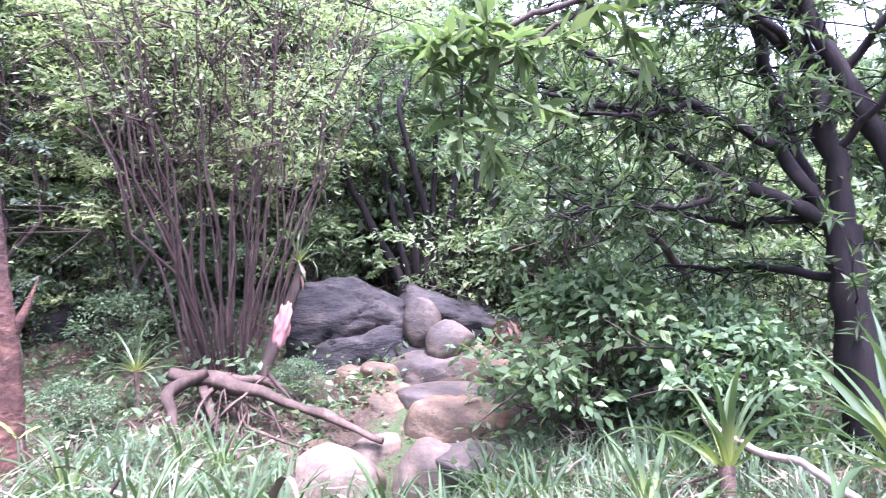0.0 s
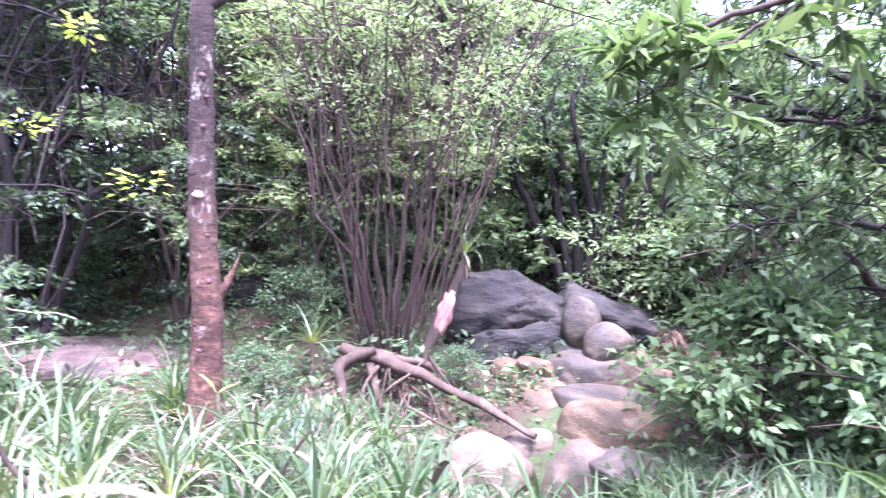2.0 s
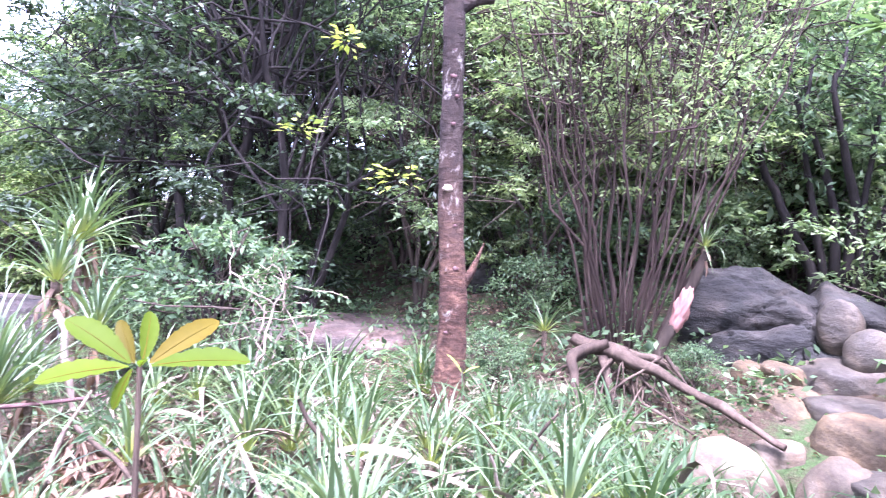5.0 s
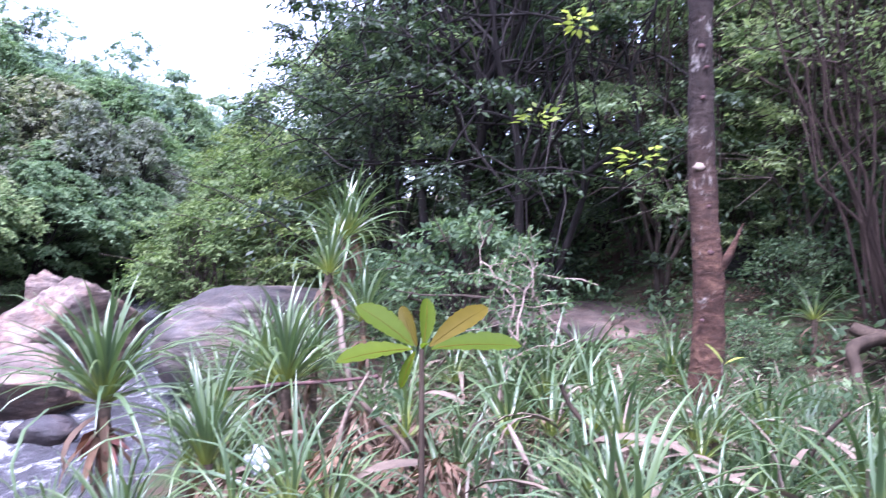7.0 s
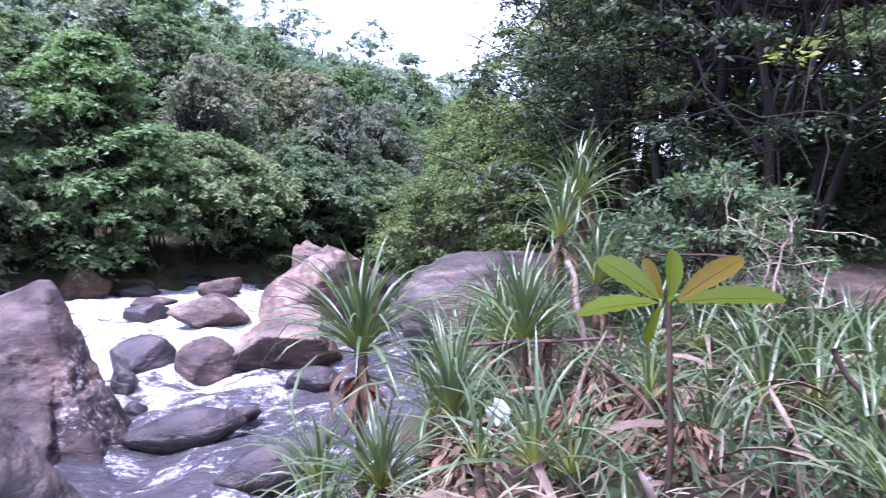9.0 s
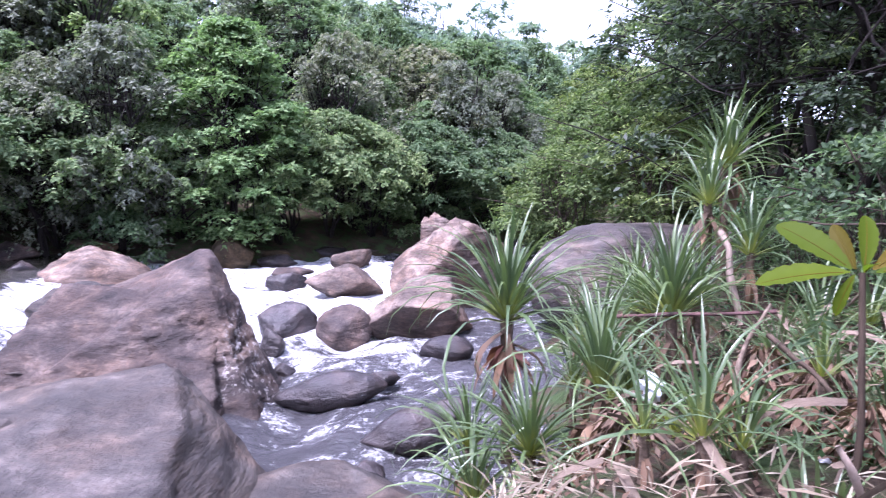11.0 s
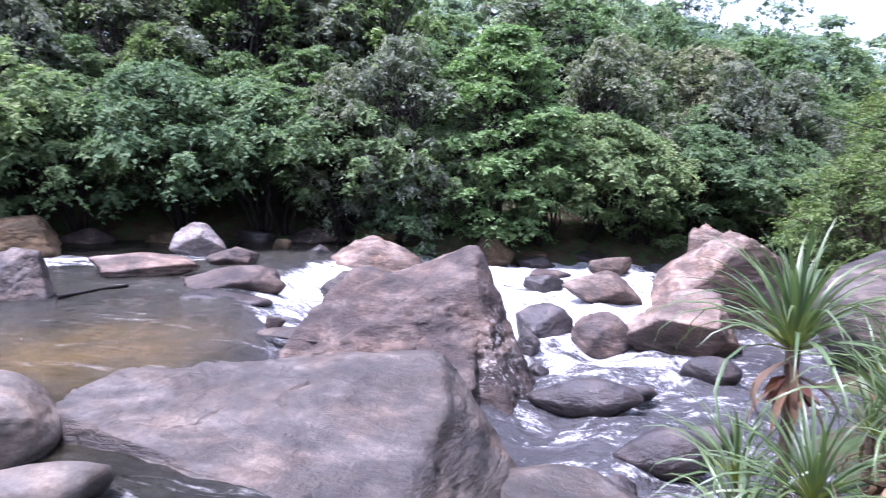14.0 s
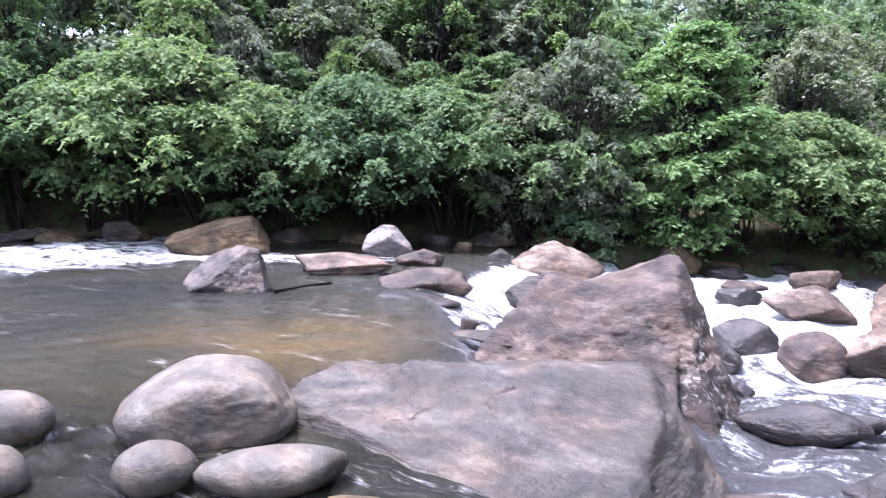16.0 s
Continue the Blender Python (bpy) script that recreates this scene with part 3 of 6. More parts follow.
rock("boulder", -11.51, -7.4, P, 1.03, 0.8, 0.60, 122, M_PALEROCK, "pointed pale boulder with a white face", 36, 3, 0.06, [(-0.7, -0.3, 0.6, 0.45), (0.7, -0.3, 0.6, 0.5)], 0.3)
rock("boulder", -8.95, -6.6, P, 1.57, 1.2, 0.27, 126, M_PINK, "low pinkish rock shelf above the cascade", 37, 7, 0.07)
rock("boulder", -10.68, -6.2, P, 0.90, 0.7, 0.28, 119, M_ROCK, "grey rounded boulder above the cascade", 38, 6, 0.06)
rock("boulder", -8.61, -4.94, -0.55, 1.40, 0.8, 0.46, 119, M_ROCK, "dark wedge of rock beside the cascade", 39, 3, 0.07, [(-0.5, -0.3, 0.8, 0.5)], 0.3)
rock("boulder", -13.61, -6.79, -0.5, 0.42, 0.4, 0.33, 116, M_TAN, "small square tan rock below the far bank", 40, 4, 0.05, [(0, 0, 1, 0.6)], 0.3, level=3)
rock("boulder", -13.27, -5.76, -0.5, 0.51, 0.4, 0.30, 113, M_WET, "small dark wet rock below the far bank", 41, 4, 0.06, level=3)
rock("boulder", -12.69, -4.48, L, 2.14, 1.4, 0.83, 108, M_PINK, "broad pink boulder among the white rapids", 42, 5, 0.06, [(-0.5, -0.2, 0.8, 0.5), (0.5, -0.2, 0.8, 0.55)], 0.3)
rock("boulder", -9.63, -3.44, L, 1.36, 1.0, 0.67, 108, M_GREY, "grey creased boulder among the white rapids", 43, 7, 0.09)
rock("stone", -6.48, -3.22, P, 0.20, 0.2, 0.15, 115, M_ROCK, "small round stone at the lip of the pool", 44, 1, 0.05, level=3, category="stone")
rock("boulder", -6.1, -2.75, P, 0.94, 0.6, 0.06, 110, M_GREY, "low grey ledge at the lip of the pool", 45, 2, 0.05, level=3)
rock("boulder", -13.15, -1.19, L, 0.82, 0.6, 0.29, 95, M_WET, "dark wet wedge in the white rapids", 46, 4, 0.07)
rock("boulder", -11.92, -0.13, L, 1.39, 0.9, 0.56, 90, M_PINK, "pale pink boulder in the rapids", 47, 6, 0.07)
rock("boulder", -16.18, 0.0, L, 0.97, 0.8, 0.41, 90, M_PINK, "small pink boulder far down the rapids", 48, 6, 0.07)
rock("boulder", -10.6, 1.55, L, 2.13, 1.6, 1.39, 82, M_PINK, "tall pink-brown peaked boulder on the near shore", 49, 0, 0.06, [(-0.62, -0.34, 0.70, 0.40), (0.45, -0.86, -0.1, 0.40), (0.5, 0.1, 0.85, 0.62), (-0.2, 0.7, 0.65, 0.6)], 0.3, level=5)
rock("boulder", -8.61, 0.77, L, 1.42, 1.0, 0.76, 84, M_PINK, "block of rock with a pale top and dark overhung foot", 50, 0, 0.05, [(0.05, -0.5, 0.86, 0.42), (-0.12, -0.88, -0.45, 0.36), (-0.75, -0.2, 0.6, 0.5), (0.9, -0.2, 0.3, 0.6)], 0.25, level=5)
rock("boulder", -12.0, 1.6, L, 1.03, 0.8, 1.44, 82, M_PINK, "rounded pink rock behind the peaked boulder", 51, 3, 0.07)
rock("boulder", -8.66, -0.12, L, 0.72, 0.6, 0.43, 90, M_ROCK, "rounded dark boulder in the rapids", 52, 2, 0.07, ((-0.25, -0.5, 0.82, 0.52), (0.5, -0.75, 0.3, 0.6), (-0.7, -0.5, 0.2, 0.7)), soft=20, deep=(0.6, 0.85))
rock("boulder", -9.04, -0.82, L, 0.77, 0.6, 0.42, 95, M_WET, "wet brown boulder in the rapids", 53, 2, 0.07, ((-0.25, -0.5, 0.82, 0.52), (0.5, -0.75, 0.3, 0.6), (-0.7, -0.5, 0.2, 0.7)), soft=20, deep=(0.6, 0.85))
rock("stone", -8.16, -0.92, L, 0.30, 0.3, 0.31, 96, M_WET, "dark wet stone in the rapids", 54, 3, 0.06, level=3, category="stone")
rock("stone", -7.39, -0.74, L, 0.27, 0.25, 0.11, 95, M_WET, "small dark wet stone in the rapids", 55, 3, 0.06, level=3, category="stone")
rock("boulder", -6.32, -0.23, L, 1.01, 0.42, 0.27, 88, M_WET, "long dark wet boulder lying in the rapids", 56, 4, 0.06, (), 0.4, soft=16, deep=(0.62, 0.88), roll=-4)
rock("boulder", -5.25, 0.33, L, 0.75, 0.42, 0.26, 85, M_WET, "dark wet boulder in the near rapids", 57, 4, 0.06, (), 0.4, lean=(0.2, 0), soft=16, deep=(0.62, 0.88), roll=-8)
rock("boulder", -4.2, -0.25, L, 1.35, 0.8, 0.18, 92, M_GREY, "low wet pale rock beside the slab boulder", 58, 3, 0.06)
rock("stone", -7.75, 0.99, L, 0.62, 0.5, 0.23, 81, M_WET, "dark wet stone beside the near shore", 59, 2, 0.06, soft=16, deep=(0.62, 0.88), category="stone")
rock("boulder", -17.01, -1.74, L, 0.97, 0.7, 0.23, 96, M_WET, "low dark rock below the far bank", 60, 3, 0.07, level=3)
rock("boulder", -16.8, -2.89, L, 1.33, 0.9, 0.69, 100, M_TAN, "brown broken rock at the foot of the far bank", 61, 4, 0.09)
rock("boulder", -7.95, 3.3, -0.6, 2.85, 1.5, 1.22, 66, M_GREY, "long low purple-grey boulder behind the strap-leaved plants", 62, 3, 0.06, [(0, 0, 1, 0.62), (-0.5, -0.3, 0.75, 0.62), (0.1, -0.9, 0.3, 0.6)], 0.3, level=5, soft=18, deep=(0.62, 0.9))
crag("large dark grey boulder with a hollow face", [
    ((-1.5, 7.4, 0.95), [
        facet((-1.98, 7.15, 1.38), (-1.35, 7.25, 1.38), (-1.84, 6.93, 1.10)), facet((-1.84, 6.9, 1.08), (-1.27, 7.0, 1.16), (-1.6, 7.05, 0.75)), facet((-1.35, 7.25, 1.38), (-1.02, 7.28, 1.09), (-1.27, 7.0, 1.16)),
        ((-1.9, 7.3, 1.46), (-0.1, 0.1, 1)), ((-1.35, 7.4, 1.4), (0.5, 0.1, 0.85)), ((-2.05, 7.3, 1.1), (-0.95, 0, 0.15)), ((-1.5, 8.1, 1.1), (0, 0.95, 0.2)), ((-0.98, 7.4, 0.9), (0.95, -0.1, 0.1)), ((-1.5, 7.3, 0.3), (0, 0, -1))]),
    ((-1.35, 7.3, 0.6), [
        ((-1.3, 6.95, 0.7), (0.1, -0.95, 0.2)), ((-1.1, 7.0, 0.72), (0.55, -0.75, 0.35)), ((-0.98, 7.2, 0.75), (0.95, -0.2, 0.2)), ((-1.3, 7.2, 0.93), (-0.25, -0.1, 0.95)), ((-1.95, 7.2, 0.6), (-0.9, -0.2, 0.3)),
        ((-1.5, 7.9, 0.6), (0, 1, 0)), ((-1.5, 7.3, 0.2), (0, 0, -1))])], M_DARKROCK, 71, 0.06, 30, 5, (0.1, 0.1, 1), 0.02, 0.15)
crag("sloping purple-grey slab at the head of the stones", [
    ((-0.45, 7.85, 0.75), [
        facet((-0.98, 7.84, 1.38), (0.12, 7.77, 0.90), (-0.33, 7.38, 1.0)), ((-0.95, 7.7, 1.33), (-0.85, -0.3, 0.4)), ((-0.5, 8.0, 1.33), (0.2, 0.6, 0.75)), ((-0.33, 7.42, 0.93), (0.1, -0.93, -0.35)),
        ((0.14, 7.6, 0.78), (0.85, -0.3, 0.3)), ((-0.3, 8.4, 0.9), (0, 1, 0.2)), ((-0.5, 7.8, 0.3), (0, 0, -1))])], M_DARKROCK, 72, 0.05, 40, 5, (0.5, 0.2, 0.9), 0.025, 0.12)
rock("stone", -0.76, 6.93, 0.78, 0.38, 0.28, 0.46, 5, M_BED, "upright rounded grey stone among boulders", 73, 1, 0.05, ((-0.1, -0.9, 0.25, 0.7),), soft=7, level=4, sub=0.15, category="stone")
rock("stone", -0.49, 6.82, 0.61, 0.49, 0.38, 0.40, 2, M_BED, "rounded brown-grey stone beside the slab", 74, 2, 0.05, ((0.3, -0.8, 0.3, 0.7),), soft=8, sub=0.25, category="stone")
rock("stone", -0.84, 6.9, 0.55, 0.4, 0.3, 0.26, 4, M_DARKROCK, "small dark stone wedged below the upright stone", 75, 4, 0.06, category="stone")
STONES = [
    (-1.03, 6.32, 0.25, 0.68, 0.26, 14), (-0.69, 6.71, 0.36, 0.90, 0.37, 8), (-1.08, 6.06, 0.14, 0.65, 0.31, 22), (-1.14, 6.56, 0.44, 0.40, 0.22, 10),
    (-0.44, 6.22, 0.21, 1.04, 0.28, 6), (-0.41, 5.72, -0.03, 0.95, 0.48, 12), (-1.02, 5.52, -0.03, 0.41, 0.27, 12), (-1.26, 5.01, -0.22, 0.75, 0.46, 4),
    (-0.66, 5.11, -0.13, 0.48, 0.41, 38), (-1.72, 5.36, -0.03, 0.24, 0.21, 5), (-1.45, 5.43, -0.01, 0.38, 0.22, 12), (-0.87, 5.84, 0.06, 0.24, 0.17, 8),
    (-0.29, 6.88, 0.52, 0.52, 0.28, -14), (-0.11, 6.58, 0.30, 0.55, 0.36, 10), (-0.23, 5.08, -0.03, 0.64, 0.23, 6), (-1.38, 6.57, 0.46, 0.35, 0.19, 0)]
for i, (x, y, z, w, h, tip) in enumerate(STONES):
    grey, pale = i in (1, 4, 14), i in (6, 7, 8)
    rock("stone", x, y, z, w, w * 0.72 if w < 0.6 else 0.45, h, 8 + 7 * math.sin(i * 2.3), M_BED if grey else M_PALESTONE if pale else M_TAN, "smooth grey river stone in a dry stream bed" if grey else "pale rounded river stone in a dry stream bed" if pale else "smooth tan river stone in a dry stream bed", 80 + i, 4, 0.07,
         ((-0.2, -0.35, 0.9, 0.62), (0.3, -0.9, 0.1, 0.7)), 0.45, level=4, soft=9 if i in (6, 7, 8, 9, 11) else 16, deep=(0.62, 0.86), roll=tip, group="stones of the dry stream bed", category="stone")
rock("boulder", -4.71, 7.61, 0.7, 0.78, 0.7, 0.91, 32, M_DARKROCK, "dark boulder under the shrubs", 111, 3, 0.08)
rock("boulder", -4.53, 8.85, 1.2, 0.51, 0.5, 0.51, 27, M_DARKROCK, "grey boulder under the shrubs", 112, 3, 0.08)
rock("boulder", -4.9, 5.6, 0.2, 2.63, 1.6, 0.45, 42, M_PINK, "low sloping mauve rock outcrop in the soil", 113, 2, 0.05, [(0, -0.3, 1, 0.5)], 0.3)
rock("boulder", 1.82, 7.19, 0.45, 1.15, 0.8, 0.61, -16, M_PINK, "pale pinkish rock under the dark tree", 114, 3, 0.07)
rock("stone", -2.5, -1.75, -0.32, 0.75, 0.4, 0.17, 115, M_TAN, "pale flat stone on the near shore", 121, 3, 0.05, category="stone")
rock("stone", -3.7, -4.8, -0.62, 0.5, 0.4, 0.26, 143, M_TAN, "orange-brown stone just breaking the pool surface", 122, 3, 0.05, category="stone")
rock("boulder", -7.75, -4.75, -0.5, 1.5, 0.9, 0.2, 119, M_WET, "smooth dark ledge where the pool spills over", 123, 4, 0.05)
rock("boulder", -10.0, -1.9, L, 0.6, 0.5, 0.22, 100, M_WET, "dark wet rock awash in the white rapids", 124, 6, 0.07, level=3)
rock("boulder", -14.6, -1.2, L, 0.9, 0.6, 0.2, 95, M_ROCK, "low brown rock in the far rapids", 125, 6, 0.07, level=3)
rock("boulder", -15.5, 1.6, L, 1.0, 0.7, 0.3, 88, M_ROCK, "low brown rock down the far rapids", 126, 6, 0.07, level=3)
rock("stone", -6.9, 0.25, L, 0.35, 0.3, 0.13, 90, M_WET, "dark wet stone awash in the near rapids", 127, 5, 0.06, level=3, category="stone")
rock("stone", -5.9, 0.75, L, 0.4, 0.3, 0.12, 90, M_WET, "dark wet stone beside the near shore", 128, 5, 0.06, level=3, category="stone")
rock("stone", -4.75, 0.05, L, 0.22, 0.2, 0.13, 90, M_WET, "small dark wet stone beside the pale rock", 129, 5, 0.06, level=3, category="stone")
rock("stone", -3.34, 1.7, -0.05, 0.16, 0.14, 0.12, 65, M_DARKROCK, "dark rounded stone among the strap-leaved plants", 130, 3, 0.05, level=3, category="stone")
for i in range(16):
    fy = -14.5 + 1.25 * i + 0.3 * math.sin(i * 3.1)
    fx = -float(np.interp(fy, FAR_Y, FAR_X)) + 0.15 * math.cos(i * 1.7)
    sz = 0.55 + 0.3 * math.sin(i * 2.4) ** 2
    rock("boulder", fx + 0.3, fy, float(water_level(fx, fy)), sz * 1.5, sz, sz * 0.42, 110 - 2 * i, (M_ROCK, M_TAN, M_WET)[i % 3], "brown broken rock along the foot of the far bank", 140 + i, 7, 0.09, level=3, group="rocks along the far bank")


# ---- plants: tools ----
class Build:
    """Gathers tubes or leaves of one mesh as quads."""

    def __init__(self):
        self.v, self.f, self.n = [], [], 0

    def add(self, v, f):
        self.v.append(np.asarray(v, float))
        self.f.append(np.asarray(f) + self.n)
        self.n += len(v)

    def tube(self, pts, radii, sides=6, wob=0.0, rng=None):
        pts = np.asarray(pts, float)
        tang = np.gradient(pts, axis=0)
        tang /= np.linalg.norm(tang, axis=1)[:, None] + 1e-9
        ref = np.array([0.31, 0.95, 0.05]) if abs(tang[0, 2]) > 0.6 else np.array([0, 0, 1.0])
        a = np.cross(tang, ref)
        a /= np.linalg.norm(a, axis=1)[:, None] + 1e-9
        b = np.cross(tang, a)
        th = np.linspace(0, 2 * np.pi, sides, endpoint=False)
        rad = np.asarray(radii, float)[:, None] * np.ones(sides)
        if wob and rng is not None:
            rad = rad * (1 + wob * rng.normal(size=rad.shape))
        ring = pts[:, None] + rad[..., None] * (np.cos(th)[None, :, None] * a[:, None] + np.sin(th)[None, :, None] * b[:, None])
        k = len(pts)
        i = np.arange(k * sides).reshape(k, sides)
        f = np.stack([i[:-1], np.roll(i[:-1], -1, 1), np.roll(i[1:], -1, 1), i[1:]], -1).reshape(-1, 4)
        self.add(ring.reshape(-1, 3), f)

    def leaves(self, pos, way, length, width, rng, fold=0.25, plain=False, face=None):
        """Pointed leaves folded along the midrib, one bent quad each; plain: one triangle each."""
        pos, way = np.asarray(pos, float), np.asarray(way, float)
        n = len(pos)
        way = way / (np.linalg.norm(way, axis=1)[:, None] + 1e-9)
        up = rng.normal(size=(n, 3)) * 0.45 + ((0, 0, 1) if face is None else face)
        side = np.cross(way, up)
        side /= np.linalg.norm(side, axis=1)[:, None] + 1e-9
        nor = np.cross(side, way)
        ln = (np.asarray(length) * rng.uniform(0.65, 1.25, n))[:, None]
        wd = ln * width * 0.5
        if plain:
            v = np.stack([pos - side * wd, pos + side * wd, pos + way * ln], 1)
            self.add(v.reshape(-1, 3), np.arange(3 * n).reshape(n, 3))
            return
        mid = pos + way * ln * 0.45
        v = np.stack([pos, mid + side * wd + nor * wd * fold, pos + way * ln - nor * ln * 0.08, mid - side * wd + nor * wd * fold], 1)
        self.add(v.reshape(-1, 3), np.arange(4 * n).reshape(n, 4))

    def mesh(self, name, mat, shade=True):
        return array_mesh(name, np.concatenate(self.v), np.concatenate(self.f), [mat], shade=shade)


def bent(a, b, rng, k=6, sag=0.0, wob=0.08):
    a, b = np.asarray(a, float), np.asarray(b, float)
    t = np.linspace(0, 1, k)[:, None]
    ln = np.linalg.norm(b - a)
    p = a + (b - a) * t + rng.normal(size=(k, 3)) * wob * ln * (t * (1 - t) * 2)
    p[:, 2] += sag * ln * (t * (1 - t))[:, 0] * 4
    return p


def tag_part(name, me, parent, label=""):
    ob = new(name, me)
    ob.parent = parent
    return tagged(ob, label) if label else ob


def tree(name, label, category, seed, height, spread, stems=1, trunk_r=0.1, clumps=30, per=160, leaf=0.16, slim=0.4, bark=M_BARK, leafmat=M_LEAF_FAR,
         crown_from=0.3, flat=0.6, clump_r=0.5, hang=0.0, splay=0.25, group="", outer=0.45, twigs=3, dome=0.8, spray=False):
    """A tree or shrub: stems fanning from the base, limbs to leaf clumps, and a crown of single leaves."""
    rng = np.random.RandomState(seed)
    root = new(name)
    tagged(root, label, category, group)
    wood, crown = Build(), Build()
    tops = []
    thin = 3 if twigs == 0 else 4 if trunk_r < 0.03 else 5
    rings = 4 if thin < 5 else 6
    for i in range(stems):
        ang = 2 * np.pi * (i + rng.uniform(0, 0.7)) / stems
        lean = splay * height * rng.uniform(0.35, 1.0) if stems > 1 else 0.08 * height
        foot = np.array([math.cos(ang), math.sin(ang), 0]) * (0.32 if stems > 15 else trunk_r * 1.5) * (rng.uniform(0.3, 1) if stems > 1 else 0)
        top = foot + (math.cos(ang) * lean, math.sin(ang) * lean, height * rng.uniform(0.72, 0.95))
        pts = bent(foot - (0, 0, 0.15), top, rng, 9, 0.0, 0.05 if stems < 15 else 0.03)
        r0 = trunk_r * rng.uniform(0.7, 1.1)
        wood.tube(pts, np.linspace(r0, r0 * 0.25, 9), 7, 0.05, rng)
        tops.append((pts, r0))
    for _ in range(clumps):
        a, q = rng.uniform(0, 2 * np.pi), rng.uniform(0, 1)
        zz = height * (crown_from + (1 - crown_from) * rng.uniform(0, 1) ** 0.8)
        t = (zz / height - crown_from) / (1 - crown_from)
        env = spread * (math.sin(math.pi * min(1, 0.18 + 0.8 * t)) ** 0.7)
        rr = env * (outer + (1 - outer) * q ** 0.5) * rng.uniform(0.75, 1.15)
        c = np.array([math.cos(a) * rr, math.sin(a) * rr, zz])
        pts, r0 = tops[rng.randint(len(tops))]
        k = rng.randint(3, 8)
        wood.tube(bent(pts[k], c, rng, rings, 0.06), np.linspace(r0 * (0.42 - 0.03 * k), r0 * 0.06 + 0.003, rings), thin)
        cr = clump_r * rng.uniform(0.6, 1.3)
        for _ in range(twigs):
            e = c + rng.normal(size=3) * (cr * 0.7, cr * 0.7, cr * 0.4)
            wood.tube(bent(c - (0, 0, cr * 0.2), e, rng, 3), np.linspace(0.010, 0.004, 3), 3)
        n = int(per * rng.uniform(0.6, 1.4))
        d = rng.normal(size=(n, 3))
        d /= np.linalg.norm(d, axis=1)[:, None]
        d[:, 2] = np.where(rng.uniform(0, 1, n) < dome, np.abs(d[:, 2]), d[:, 2])
        rad = cr * rng.uniform(0.3, 1.0, n) ** 0.45
        lump = 1 + 0.35 * np.sin(d[:, 0] * 5 + seed) * np.sin(d[:, 1] * 4 + c[0] * 3)
        pos = c + d * (rad * lump)[:, None] * (1, 1, flat)
        pos[:, 2] -= hang * rng.uniform(0, 1, n) ** 2 * cr * 2.2
        way = d * (1, 1, 0.45) + rng.normal(size=(n, 3)) * 0.5 + (0, 0, -0.25 - hang * 0.5)
        out = d * (1, 1, 0.6) + (0, 0, 0.45)
        if twigs == 0 or spray:
            k = np.arange(n) // 12
            sd, t = d[k * 12], rng.uniform(0.15, 1.0, n)[:, None]
            reach = (cr * rng.uniform(0.5, 1.25, n))[k * 12][:, None]
            across = np.cross(sd, (0, 0, 1)) * np.where(np.arange(n) % 2, 1, -1)[:, None]
            pos = c + sd * (1, 1, flat) * reach * t + rng.normal(size=(n, 3)) * 0.22 * leaf
            pos[:, 2] -= (0.18 + hang) * (t * t)[:, 0] * reach[:, 0]
            way = sd * (1, 1, 0.2) * 0.6 + across * 0.8 + rng.normal(size=(n, 3)) * 0.3 + (0, 0, -0.25 - 0.4 * hang)
            out = sd * 0.45 + (0, 0, 0.9)
        crown.leaves(pos, way, np.full(n, leaf), slim, rng, plain=twigs == 0, face=out)
    tag_part("trunk", wood.mesh("trunk", bark), root)
    tag_part("crown", crown.mesh("crown", leafmat, False), root)
    return root


def place(ob, x, y, turn=0, size=1.0, z=None, tilt=(0, 0)):
    zz = float(land(x, y)) if z is None else z
    ob.scale = (size, size, size)
    ob.matrix_world = pose(x, y, zz, tilt[0], tilt[1], turn) @ Matrix.Diagonal((size, size, size, 1))
    return ob


def again(ob, x, y, turn=0, size=1.0, z=None, label="", tilt=(0, 0)):
    zz = float(land(x, y)) if z is None else z
    c = copy_thing(ob, pose(x, y, zz, tilt[0], tilt[1], turn))
    c.scale = (size, size, size)
    if label:
        tagged(c, label)
    return c


# ---- the forest of the far bank ----
rng = np.random.RandomState(3)
FAR = [
    tree("tree", "dense dark green riverside tree on the steep far bank", "tree", 1, 6.5, 2.6, 1, 0.14, 104, 150, 0.135, 0.66, M_BARK, M_LEAF_FAR, 0.14, 0.42, 0.78, 0.2, group="far bank forest", twigs=0),
    tree("tree", "vine-hung dark green tree on the steep far bank", "tree", 2, 8.0, 2.3, 1, 0.15, 90, 150, 0.135, 0.66, M_BARK, M_LEAF_FAR, 0.1, 0.9, 0.75, 0.7, group="far bank forest", twigs=0),
    tree("tree", "grey-green bushy tree on the far bank", "tree", 3, 5.5, 2.4, 3, 0.09, 88, 150, 0.125, 0.66, M_BARK, M_LEAF_GREY, 0.08, 0.8, 0.7, 0.45, group="far bank forest", twigs=0),
    tree("tree", "broad mid-green tree on the far bank", "tree", 4, 7.0, 3.0, 1, 0.16, 104, 150, 0.145, 0.66, M_BARK, M_LEAF_FAR, 0.14, 0.42, 0.86, 0.15, group="far bank forest", twigs=0),
]
